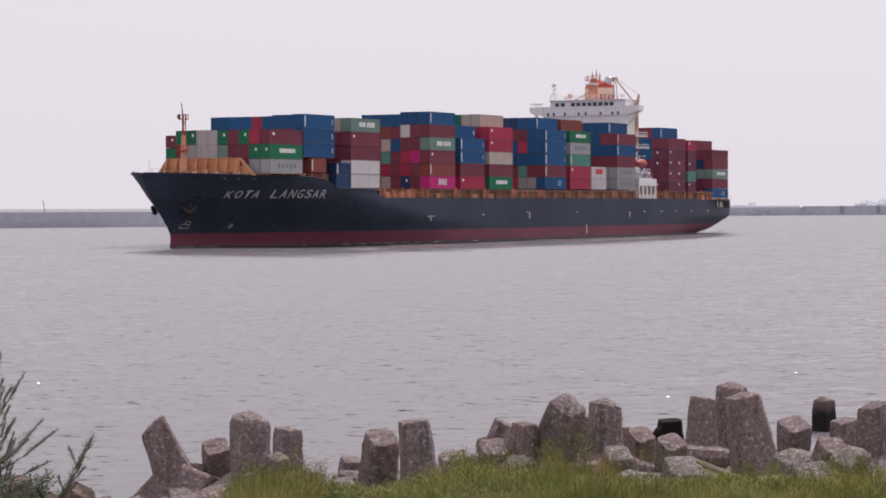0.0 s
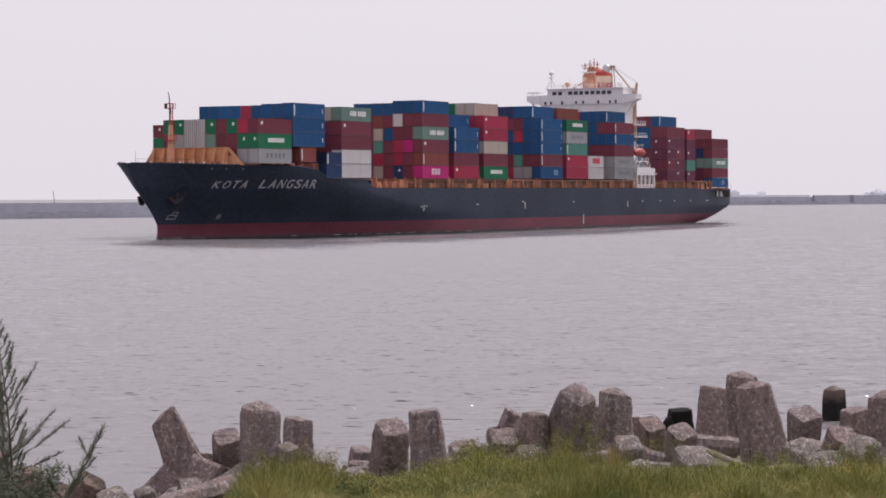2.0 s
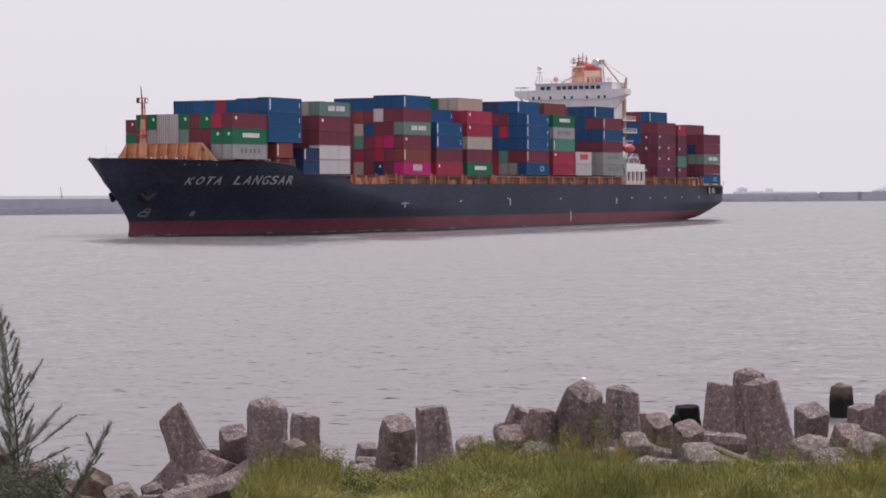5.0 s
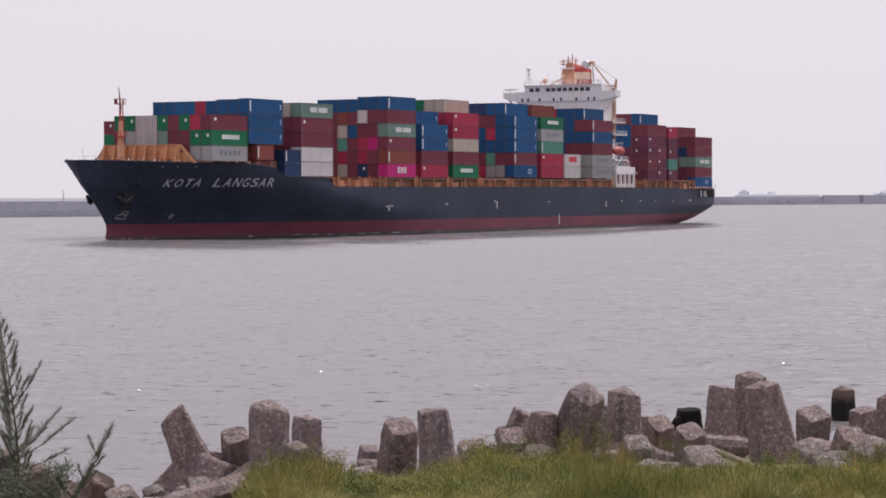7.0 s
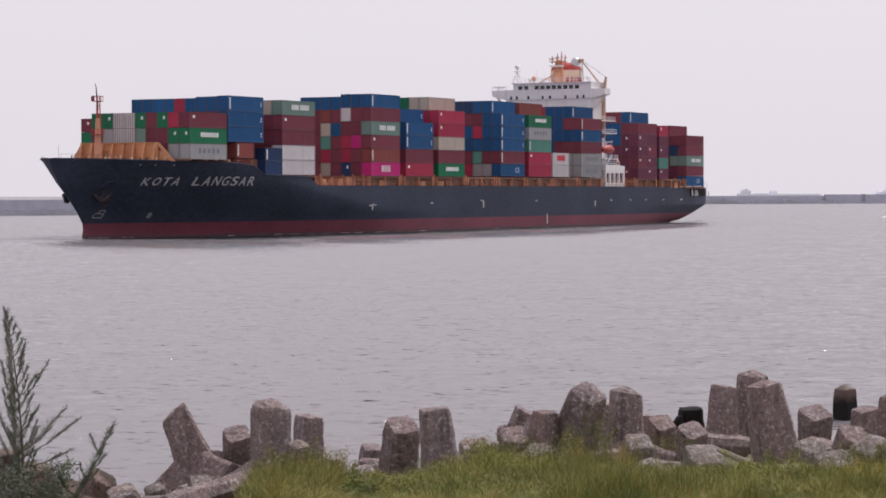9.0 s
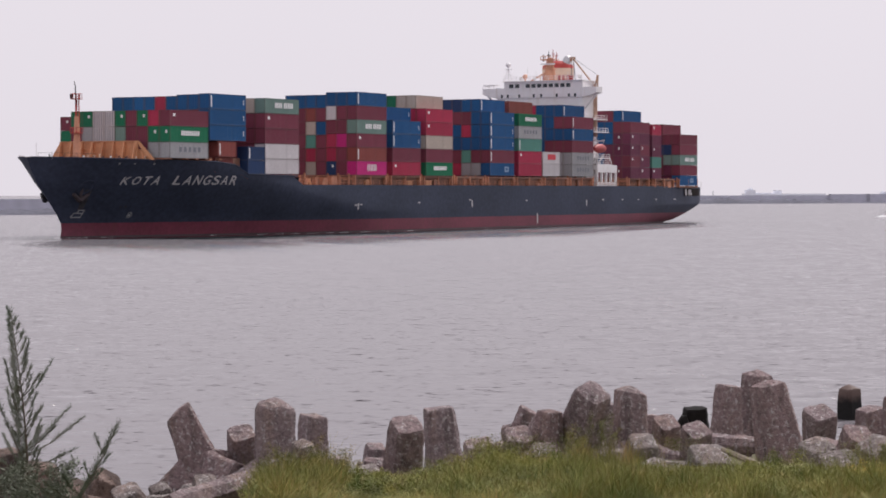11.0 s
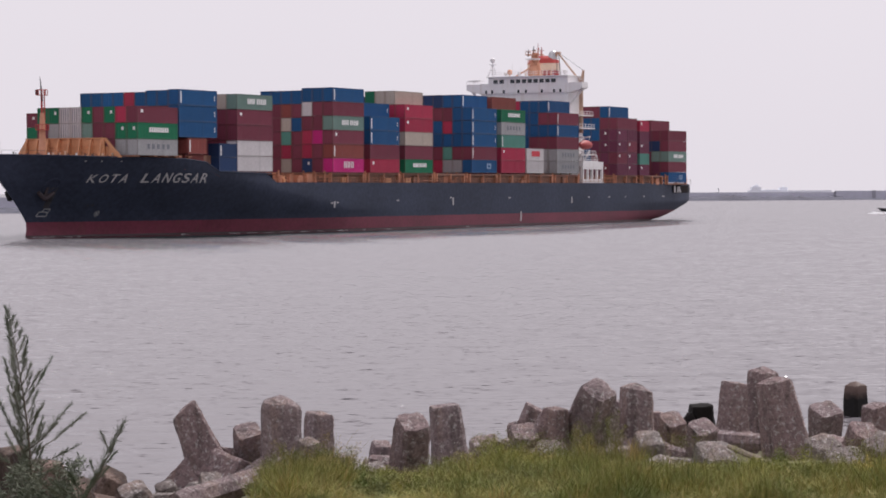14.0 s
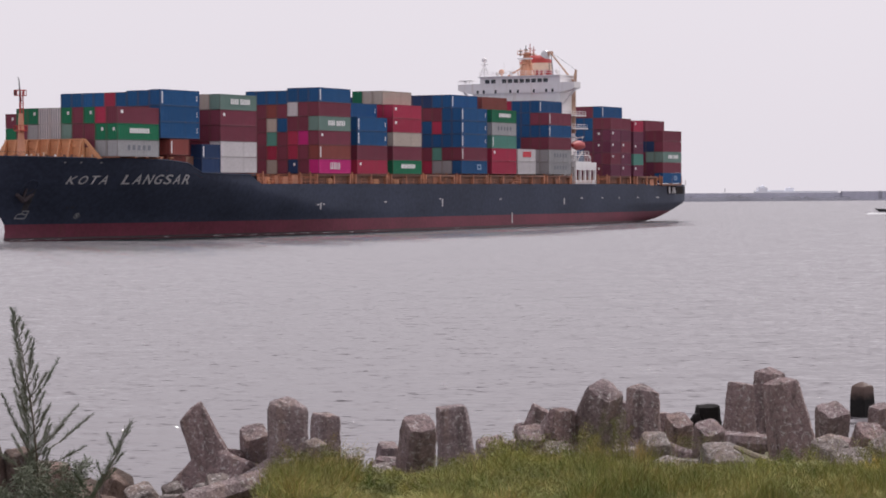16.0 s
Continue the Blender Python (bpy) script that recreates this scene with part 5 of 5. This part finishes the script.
def far_ship():
    hull = new("distant_ship")
    tagged(hull, "pale hazy cargo ship beyond the breakwater", "ship")
    hull.location = (440, 3000, -1)
    bm = bmesh.new()
    slab(bm, [(-62, -1), (38, -1), (42, 6), (-64, 6)], 1, -8, 8)
    part("hull", bm, M_HAZE, hull)
    bm = bmesh.new()
    box(bm, -60, -48, -8, 8, 6, 10.5)
    box(bm, -57, -51, -6, 6, 10.5, 12.5)
    rod(bm, (-53, 0, 12.5), (-53, 0, 15), 0.5, 0.3)
    part("deckhouse", bm, M_HAZE, hull)
    bm = bmesh.new()
    box(bm, -24, -14, -5, 5, 6, 10)
    rod(bm, (-19, 0, 10), (-19, 0, 12), 0.6, 0.3)
    part("derrick", bm, M_HAZE, hull)
    bm = bmesh.new()
    box(bm, -46, -26, -7, 7, 6, 7)
    part("cargo_hatch", bm, M_HAZE, hull)


far_ship()


def far_grove():
    """A low hazy wood beyond the sea wall: many small leafy clumps over a few crowns."""
    r = random.Random(8)
    verts, faces = [], []
    for x, wide, high in ((596, 7, 9), (606, 9, 13), (618, 8, 10), (633, 12, 16), (650, 10, 14), (664, 12, 11), (682, 11, 15), (700, 12, 12)):
        for i in range(260):
            a, q = r.uniform(0, 2 * math.pi), r.random() ** 0.5
            p = Vector((x + wide * q * math.cos(a), 3200 + 4 * r.uniform(-1, 1), high * (0.55 + 0.45 * q * math.sin(a)) - 1 + r.gauss(0, 0.4)))
            d = Vector((r.gauss(0, 1), r.gauss(0, 1), r.gauss(0, 1))).normalized() * r.uniform(0.7, 1.5)
            e = d.cross(Vector((r.gauss(0, 1), r.gauss(0, 1), r.gauss(0, 1)))).normalized() * r.uniform(0.5, 1.1)
            n = len(verts)
            verts += [p - d, p + e, p + d, p - e]
            faces.append((n, n + 1, n + 2, n + 3))
    me = bpy.data.meshes.new("far_trees")
    me.from_pydata(verts, [], faces)
    me.materials.append(M_HAZE)
    tagged(new("far_trees", me), "pale hazy trees beyond the sea wall", "trees", kind="stuff")


far_grove()


# ---- pilot boat ----
pilot = new("pilot_boat")
tagged(pilot, "small dark launch with a white wheelhouse under way", "boat")
bm = bmesh.new()
rings = []
for i in range(9):
    u = i / 8
    b = 2.0 * math.sqrt(max(0.002, 1 - (1 - min(1, u * 1.9)) ** 2)) if u < 0.53 else 2.0
    x = 6.5 - 13 * u
    top = 1.9 - 0.8 * u
    rake = 1.6 * (1 - u)
    rings.append([(x + rake, -b, top), (x - rake, -b * 0.7, -0.3), (x - rake, b * 0.7, -0.3), (x + rake, b, top)])
vs = loft(bm, rings, True)
bm.faces.new(vs[-1])
bmesh.ops.recalc_face_normals(bm, faces=bm.faces[:])
part("hull", bm, M_STEEL, pilot, "dark launch hull")
bm = bmesh.new()
slab(bm, [(4.6, 1.2), (-1.2, 1.2), (-1.0, 3.4), (3.4, 3.4)], 1, -1.5, 1.5)
part("wheelhouse", bm, M_WHITE, pilot)
bm = bmesh.new()
box(bm, 0.0, 3.2, -1.54, 1.54, 2.4, 3.0)
part("window", bm, M_GLASS, pilot)
bm = bmesh.new()
rod(bm, (1, 0, 3.4), (1, 0, 6.2), 0.09)
part("mast", bm, M_STEEL, pilot)
M_FOAM = material("foam", (0.6, 0.6, 0.62), 0.9, vary=0.1, grain=3, bump=0.1)
bm = bmesh.new()
for side in (1, -1):
    loft(bm, [[(x, side * b, 0.75 * k), (x, side * (b + 1.0), 0.5 * k), (x, side * (b + 2.4), 0.0)] for x, b, k in ((11.0, 0.0, 0.15), (9.0, 0.2, 0.9), (5.5, 1.0, 1.1), (1, 1.6, 0.7), (-4, 1.7, 0.5), (-8, 1.5, 0.4), (-14, 0.6, 0.1))])
bmesh.ops.recalc_face_normals(bm, faces=bm.faces[:])
part("bow_wave", bm, M_FOAM, pilot, "white foam at the bow")


# foam along the ship's side
def foam_strip(name, s0, s1, reach, seed):
    r = random.Random(seed)
    bm = bmesh.new()
    n = max(6, int(abs(s0 - s1) / 0.7))
    rows = []
    for i in range(n + 1):
        s = s0 + (s1 - s0) * i / n
        w = half_beam(s, 0.0)
        k = math.sin(math.pi * min(1, max(0.03, i / n))) ** 0.5
        d = 0.6 * reach * k * max(0.05, r.uniform(-0.5, 1.2))
        rows.append([(s, w - 0.2, WATER + 0.04), (s, w + 0.05, WATER + 0.05 + 0.05 * k * r.uniform(-0.6, 1.3)), (s, w + d * 0.5, WATER + 0.05 + 0.05 * k * r.uniform(-0.6, 1.2)), (s, w + d, WATER - 0.03)])
    loft(bm, rows)
    bmesh.ops.recalc_face_normals(bm, faces=bm.faces[:])
    part(name, bm, M_FOAM, ship, "white foam at the waterline")


def hull_reflection_sheet():
    """Dark sheet painted in for the hull's reflection, alongside and behind its stern."""
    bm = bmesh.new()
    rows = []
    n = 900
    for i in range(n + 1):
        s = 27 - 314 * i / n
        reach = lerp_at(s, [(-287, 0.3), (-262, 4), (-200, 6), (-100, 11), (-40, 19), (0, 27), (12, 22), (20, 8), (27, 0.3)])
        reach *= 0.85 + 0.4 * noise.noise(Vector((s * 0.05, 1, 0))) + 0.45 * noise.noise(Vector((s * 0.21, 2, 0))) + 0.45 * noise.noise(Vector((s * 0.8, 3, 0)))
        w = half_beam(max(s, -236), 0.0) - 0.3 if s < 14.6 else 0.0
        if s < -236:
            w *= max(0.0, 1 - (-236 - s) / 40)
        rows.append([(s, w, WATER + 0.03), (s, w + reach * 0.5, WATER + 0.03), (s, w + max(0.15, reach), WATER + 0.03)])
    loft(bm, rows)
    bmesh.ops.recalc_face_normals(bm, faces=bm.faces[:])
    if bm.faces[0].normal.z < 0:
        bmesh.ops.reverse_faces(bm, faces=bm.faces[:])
    part("wake", bm, M_REFLECTION, ship, "dark sheet on the water standing for the hull's reflection")


hull_reflection_sheet()
foam_strip("bow_wave", 14.6, 3.0, 0.7, 1)
for k, (s0, s1, d) in enumerate(((-20, -22, 0.3), (-33, -36, 0.4), (-38, -41, 0.6), (-43, -46, 0.5), (-47.5, -52, 0.5), (-54, -57, 0.6), (-58.5, -62, 0.5), (-66, -70, 0.4), (-75, -77, 0.3), (-84, -87, 0.3), (-120, -122, 0.3))):
    foam_strip("side_foam", s0, s1, d, 5 + k)


# ---- plants on the bank ----
def leaf_material(name, color, per=0.35):
    m = bpy.data.materials.new(name)
    m.use_nodes = True
    n, l = m.node_tree.nodes, m.node_tree.links
    p = n["Principled BSDF"]
    p.inputs["Roughness"].default_value = 0.65
    p.inputs["Specular IOR Level"].default_value = 0.25
    geo = n.new("ShaderNodeNewGeometry")
    r = n.new("ShaderNodeMapRange")
    r.inputs["To Min"].default_value, r.inputs["To Max"].default_value = 1 - per, 1 + per
    l.new(geo.outputs["Random Per Island"], r.inputs["Value"])
    v = n.new("ShaderNodeVectorMath")
    v.operation = "SCALE"
    v.inputs[0].default_value = color
    l.new(r.outputs["Result"], v.inputs["Scale"])
    # patches of lusher and of drier growth, about a metre wide
    co = n.new("ShaderNodeTexCoord")
    patch = n.new("ShaderNodeTexNoise")
    patch.inputs["Scale"].default_value, patch.inputs["Detail"].default_value = 1.1, 3
    l.new(co.outputs["Object"], patch.inputs["Vector"])
    pr = n.new("ShaderNodeMapRange")
    pr.inputs["From Min"].default_value, pr.inputs["From Max"].default_value = 0.36, 0.64
    l.new(patch.outputs["Fac"], pr.inputs["Value"])
    mix = n.new("ShaderNodeMix")
    mix.data_type, mix.blend_type = "RGBA", "MULTIPLY"
    mix.inputs["Factor"].default_value = 1.0
    tone = n.new("ShaderNodeMix")
    tone.data_type = "RGBA"
    tone.inputs["A"].default_value, tone.inputs["B"].default_value = (0.58, 0.68, 0.55, 1), (1.5, 1.32, 1.3, 1)
    l.new(pr.outputs["Result"], tone.inputs["Factor"])
    l.new(v.outputs["Vector"], mix.inputs["A"])
    l.new(tone.outputs["Result"], mix.inputs["B"])
    l.new(mix.outputs["Result"], p.inputs["Base Color"])
    return m


M_GRASS = leaf_material("grass_blades", (0.178, 0.195, 0.053))
M_DRY = leaf_material("dry_grass", (0.245, 0.205, 0.08))
M_WEED = leaf_material("weed_leaves", (0.155, 0.152, 0.053))
M_BUSH = leaf_material("bush_leaves", (0.2, 0.185, 0.066))
M_BRIGHT = leaf_material("young_leaves", (0.19, 0.208, 0.052))
M_YELLOW = leaf_material("yellow_grass", (0.36, 0.29, 0.06))
M_NEEDLE = leaf_material("casuarina_needles", (0.105, 0.13, 0.098))
M_TWIG = material("twig_bark", (0.09, 0.07, 0.05), 0.9)


def blades(name, spots_, mat, label, width=0.0042):
    """spots_: rows of x, y, z, height, lean in x, lean in y."""
    verts, faces = [], []
    rng = random.Random(len(spots_))
    for x, y, z, h, lx, ly in spots_:
        a = rng.uniform(-0.7, 0.7)
        dx, dy = math.cos(a) * width, math.sin(a) * width
        i = len(verts)
        verts += [(x - dx, y - dy, z - 0.05), (x + dx, y + dy, z - 0.05), (x + lx * 0.4 - dx * 0.7, y + ly * 0.4 - dy * 0.7, z + h * 0.6), (x + lx * 0.4 + dx * 0.7, y + ly * 0.4 + dy * 0.7, z + h * 0.6), (x + lx, y + ly, z + h)]
        faces += [(i, i + 1, i + 3, i + 2), (i + 2, i + 3, i + 4)]
    me = bpy.data.meshes.new(name)
    me.from_pydata(verts, [], faces)
    me.materials.append(mat)
    ob = new(name, me)
    return tagged(ob, label, "grass", kind="stuff")


def grass_density(x, y):
    """How thickly the grass stands: open among the blocks on the left, full on the bank."""
    bearing = 784 + x / y * 4161 + 55 * noise.noise(Vector((x * 1.3, y * 0.8, 9)))
    edge = lerp_at(bearing, [(0, 20), (430, 25), (460, 46), (520, 53), (620, 52), (700, 51), (790, 52), (850, 55), (1000, 55), (1100, 51), (1250, 48), (1400, 45.5), (1500, 46), (1568, 49)])
    return 1.0 if y < edge else 0.0


def short_turf(bearing):
    """Lower growth between the block-strewn shore and the thick bank."""
    return lerp_at(bearing, [(585, 1.0), (610, 0.4), (700, 0.4), (790, 1.0)])


rng = random.Random(11)
green, dry = [], []
while len(green) < 90000:
    y = rng.uniform(36, 61)
    x = rng.uniform(-0.205, 0.215) * y
    thick = grass_density(x, y + rng.uniform(-1.5, 1.5))
    if thick == 0 and (rng.random() > (0.35 if x < 0.085 * y else 0.12) or x < 0.008 * y):
        continue
    n = noise.noise(Vector((x * 0.6, y * 0.35, 3)))
    h = (0.22 + 0.3 * n + 0.22 * noise.noise(Vector((x * 1.7, y * 0.9, 7)))) * rng.uniform(0.4, 1.5) * (1.9 if rng.random() < 0.05 else 1) * (1 if thick else 0.45) * short_turf(784 + x / y * 4161)
    row = (x, y, bank(x, y), h, rng.gauss(0.04, 0.26), rng.gauss(0, 0.2))
    (dry if rng.random() < 0.18 + 0.35 * max(0, -n) + (0.15 if x < -0.035 * y else 0) else green).append(row)
blades("grass", green, M_GRASS, "thick green grass on the bank")
blades("dry_grass", dry, M_DRY, "dry yellow grass among the green")


def weed_clump(x, y, depth, wide, high, count, mat, seed, label):
    """A leafy clump whose foot is at (x, y)."""
    r = random.Random(seed)
    k = depth / 4161
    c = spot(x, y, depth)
    c.z = max(c.z, bank(c.x, c.y) - 0.05)
    verts, faces = [], []
    # a few leaning stems of uneven height carry the leaves
    stems = [(r.uniform(-0.5, 0.5), r.uniform(-0.3, 0.3), r.uniform(0.45, 1.0), r.gauss(0, 0.22)) for i in range(max(4, int(wide / 9)))]
    for i in range(int(count * 1.7)):
        u, deep, tall, tip = r.choice(stems)
        v = r.random() ** 0.8
        loose = 0.2 * wide * k * (1 - 0.6 * v)
        p = c + Vector((u * wide * k + tip * v * high * k + r.gauss(0, 0.5) * loose, deep + r.gauss(0, 0.15), v * tall * high * k + r.gauss(0, 0.02)))
        d = Vector((r.gauss(0, 1), r.gauss(0, 1), r.gauss(0.4, 0.8))).normalized()
        e = d.cross(Vector((r.gauss(0, 1), r.gauss(0, 1), r.gauss(0, 1)))).normalized()
        l, w = r.uniform(0.03, 0.09), r.uniform(0.003, 0.009)
        n = len(verts)
        verts += [p, p + d * l * 0.5 + e * w, p + d * l, p + d * l * 0.5 - e * w]
        faces.append((n, n + 1, n + 2, n + 3))
    me = bpy.data.meshes.new("weed_clump")
    me.from_pydata(verts, [], faces)
    me.materials.append(mat)
    tagged(new("weed_clump", me), label, "weeds", "weeds on the bank", kind="stuff")


for k, row in enumerate(((530, 860, 58.5, 150, 72, 6500, M_BUSH), (500, 872, 57, 130, 62, 3800, M_BUSH), (572, 872, 57, 90, 56, 2800, M_BUSH), (460, 886, 54, 90, 34, 1500, M_WEED), (630, 884, 50, 100, 24, 1500, M_GRASS), (530, 890, 53, 150, 30, 1500, M_WEED), (660, 884, 46, 150, 20, 1600, M_WEED), (545, 850, 58, 80, 78, 500, M_DRY), (1022, 812, 61.5, 70, 62, 1300, M_WEED), (1058, 806, 62, 60, 66, 1000, M_WEED), (880, 830, 60, 110, 60, 1500, M_WEED), (930, 840, 57, 160, 60, 2000, M_GRASS), (1050, 790, 65, 50, 60, 500, M_WEED),
                         (840, 812, 62, 60, 30, 500, M_WEED), (1540, 870, 50, 110, 80, 2600, M_WEED), (1350, 870, 52, 120, 60, 1800, M_GRASS), (770, 862, 57, 90, 42, 1300, M_GRASS), (1190, 800, 64, 90, 30, 500, M_WEED), (590, 840, 62, 60, 60, 500, M_DRY), (1500, 885, 47, 150, 50, 2600, M_BRIGHT), (1420, 885, 48, 120, 40, 1500, M_BRIGHT), (1290, 880, 50, 160, 40, 2000, M_BRIGHT), (1000, 880, 50, 200, 45, 2400, M_BRIGHT), (860, 870, 52, 140, 50, 2000, M_BRIGHT), (1565, 890, 44, 110, 60, 1600, M_YELLOW), (1400, 890, 45, 90, 26, 700, M_YELLOW), (1562, 850, 50, 60, 60, 1200, M_WEED), (640, 870, 54, 60, 20, 500, M_BUSH), (700, 872, 52, 120, 24, 900, M_BUSH), (800, 870, 52, 100, 50, 1100, M_BUSH))):
    weed_clump(*row, seed=20 + k, label="leafy weeds and tall grass growing among the blocks")


rng = random.Random(47)
for k in range(150):
    x = rng.uniform(620, 1590)
    top = lerp_at(x, [(430, 862), (640, 872), (790, 862), (840, 840), (880, 828), (1080, 826), (1200, 842), (1450, 864), (1600, 848)])
    far = rng.random()
    reach = lerp_at(x, [(620, 40), (790, 47), (850, 57), (1000, 57), (1100, 52), (1250, 50), (1400, 46), (1600, 50)])
    weed_clump(x, top + 45 * (1 - far) + 8, 42 + (reach - 42) * far, rng.uniform(50, 130), rng.uniform(16, 40), rng.randint(500, 1100), rng.choice((M_WEED, M_WEED, M_BUSH, M_GRASS, M_BRIGHT) if x < 1250 else (M_WEED, M_BRIGHT, M_BRIGHT, M_GRASS)), 500 + k, "leafy weeds and tall grass growing among the blocks")


def tuft(x, y, depth, high, count, mat, seed):
    """A loose tuft of long thin blades whose foot is at (x, y)."""
    r = random.Random(seed)
    k = depth / 4161
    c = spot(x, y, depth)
    rows = [(c.x + r.gauss(0, 0.12), c.y + r.gauss(0, 0.12), c.z - 0.1, high * k * r.uniform(0.3, 1.1), r.gauss(0, 0.22), r.gauss(0, 0.12)) for i in range(count)]
    ob = blades("grass_tuft", rows, mat, "loose tuft of long thin grass", 0.005)
    tagged(ob, group="grass tufts on the bank", kind="stuff")


for k in range(16):
    x = 466 + 8 * k
    tuft(x, 858, 58.2, 24 + 38 * math.exp(-((x - 535) / 45) ** 2), 160, (M_BUSH, M_GRASS, M_DRY)[k % 3], 700 + k)
rng = random.Random(31)
for k in range(90):
    x = rng.choice((rng.uniform(430, 620), rng.uniform(620, 1000), rng.uniform(780, 1130), rng.uniform(1000, 1600)))
    foot = lerp_at(x, [(430, 862), (480, 850), (560, 850), (640, 872), (790, 858), (840, 835), (880, 820), (1080, 815), (1200, 838), (1450, 862), (1600, 845)])
    tuft(x, foot + rng.uniform(-8, 24), 58 + rng.uniform(-3, 2), rng.uniform(22, 52) * short_turf(x), rng.randint(30, 80), M_DRY if rng.random() < 0.4 else M_GRASS, 300 + k)


def casuarina(name, foot, tip, depth, seed, limbs, side_twigs=26, stout=0.02, bow=0.06):
    """A feathery sapling: stem, limbs and needle-like twigs. limbs: rows of start along the stem and end point."""
    r = random.Random(seed)
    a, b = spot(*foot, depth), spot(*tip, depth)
    root = new(name)
    tagged(root, "young feathery casuarina sapling with fine needle twigs", "sapling")
    bm = bmesh.new()
    bend = [a.lerp(b, t) + Vector((bow * math.sin(math.pi * t), 0, 0)) for t in [i / 10 for i in range(11)]]
    for i, (p, q) in enumerate(zip(bend, bend[1:])):
        rod(bm, p, q, stout * (1 - i / 11), stout * (1 - (i + 1) / 11), 6)
    axes = [(bend[int(t * 9)], bend[int(t * 9) + 1], 0.07 + 0.1 * (1 - t)) for t in [i / 30 for i in range(8, 30)]]
    sprays = []
    auto = []
    for i in range(side_twigs):
        t = 0.22 + 0.76 * i / side_twigs
        side = (-1) ** i
        reach = (0.1 + 0.42 * (1 - t)) * r.uniform(0.55, 1.1)
        p = bend[min(9, int(t * 10))].lerp(bend[min(9, int(t * 10)) + 1], t * 10 - min(9, int(t * 10)))
        auto.append((p, p + Vector((side * reach * 0.42, r.uniform(-0.4, 0.4) * reach, reach * 0.9))))
    for t, ex, ey in limbs:
        auto.append((a.lerp(b, t), spot(ex, ey, depth + r.uniform(-0.6, 0.6))))
    for p, q in auto:
        mid = p.lerp(q, 0.5) - Vector((0, 0, 0.03))
        rod(bm, p, mid, 0.005, 0.0035, 5)
        rod(bm, mid, q, 0.0035, 0.0015, 5)
        sprays += [(p, mid, 0.35), (mid, q, 1.0)]
    part("trunk", bm, M_TWIG, root)
    verts, faces = [], []
    def needle(p, d, l):
        e = d.cross(Vector((0, 1, 0.2)))
        e = e.normalized() * 0.0017 if e.length > 1e-4 else Vector((0.003, 0, 0))
        n = len(verts)
        verts.extend([p - e, p + e, p + d * l * 0.6 + e * 0.8 + Vector((0, 0, 0.05 * l)), p + d * l + Vector((0, 0, 0.12 * l)), p + d * l * 0.6 - e * 0.8 + Vector((0, 0, 0.05 * l))])
        faces.append((n, n + 1, n + 2, n + 3, n + 4))
    for p, q, thick in sprays:
        d = (q - p).normalized()
        n = int((q - p).length * 420 * thick)
        for i in range(n):
            k = (round(r.random() * 9) + r.uniform(-0.2, 0.2)) / 9
            v = Vector((r.gauss(0, 0.32), r.gauss(0, 0.32), r.gauss(0, 0.32))) + d * 0.9
            needle(p.lerp(q, min(1, max(0, k))), v.normalized(), r.uniform(0.04, 0.11) * (1.1 - 0.5 * k))
    up = (b - a).normalized()
    for i in range(int((b - a).length * 230)):
        k = r.uniform(0.3, 1)
        v = Vector((r.gauss(0, 0.4), r.gauss(0, 0.4), r.gauss(0, 0.3))) + up * 0.8
        needle(a.lerp(b, k) + Vector((r.gauss(0, 0.015), r.gauss(0, 0.015), 0)), v.normalized(), r.uniform(0.06, 0.14) * (1.25 - 0.5 * k))
    me = bpy.data.meshes.new("foliage")
    me.from_pydata(verts, [], faces)
    me.materials.append(M_NEEDLE)
    ob = new("foliage", me)
    ob.parent = root
    ob["kind"] = "stuff"
    root.location = a
    for child in root.children:
        child.location = -a
    return root


swaying = casuarina("casuarina_sapling", (44, 960), (15, 550), 25.0, 3,
          [(0.64, 48, 603), (0.56, 88, 640), (0.60, 66, 664), (0.55, 5, 640), (0.45, 72, 718), (0.43, 8, 690), (0.385, 119, 722), (0.38, 94, 756), (0.35, 142, 741), (0.36, -12, 700), (0.34, 60, 770), (0.315, 128, 797), (0.31, 0, 770), (0.29, 40, 760), (0.27, 96, 830), (0.3, -26, 800)], 34)
casuarina("casuarina_sapling", (84, 965), (199, 752), 24.5, 5, [(0.62, 184, 806), (0.5, 170, 835), (0.4, 100, 842), (0.35, 70, 858), (0.3, 40, 852)], 7, 0.008, 0.03)
weed_clump(36, 945, 25, 125, 130, 4200, M_NEEDLE, 77, "dark low shrub round the saplings")


# ---- everything that moves ----
def motions():
    times = (0, 4, 8, 12, 16)
    walk(ship, [(t, ship_pose(t)) for t in times])
    for ob, local in CARGO:
        walk(ob, [(t, ship_pose(t) @ local) for t in times])
    walk(water, [(t, pose(-0.25 * t, -0.12 * t, 0)) for t in times])
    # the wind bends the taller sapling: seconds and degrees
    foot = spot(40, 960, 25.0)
    walk(swaying, [(t, pose(foot.x, foot.y, foot.z, 0, 0.8 * a, 0)) for t, a in (
        (0, -1.2), (1, -0.4), (2, -0.5), (3, -0.8), (4, -1.1), (5.2, -0.9), (6.5, -2.4), (7, -2.2), (7.5, -1.8), (8, -1.3), (8.5, -0.8), (9, 0), (10.2, -0.6), (11.5, -0.2),
        (12, -1.4), (12.5, -3.3), (13, -2.7), (13.5, 0), (14, -2.9), (14.5, -2.8), (15, -2.2), (15.5, -3.7), (16, -3.0))])
    walk(pilot, [(t, pose(*pilot_place(t), WATER, 0, 0, 186)) for t in times])


def pilot_place(t):
    return (146.3 - 1.5 * (t - 14.5), 772.0)


motions()
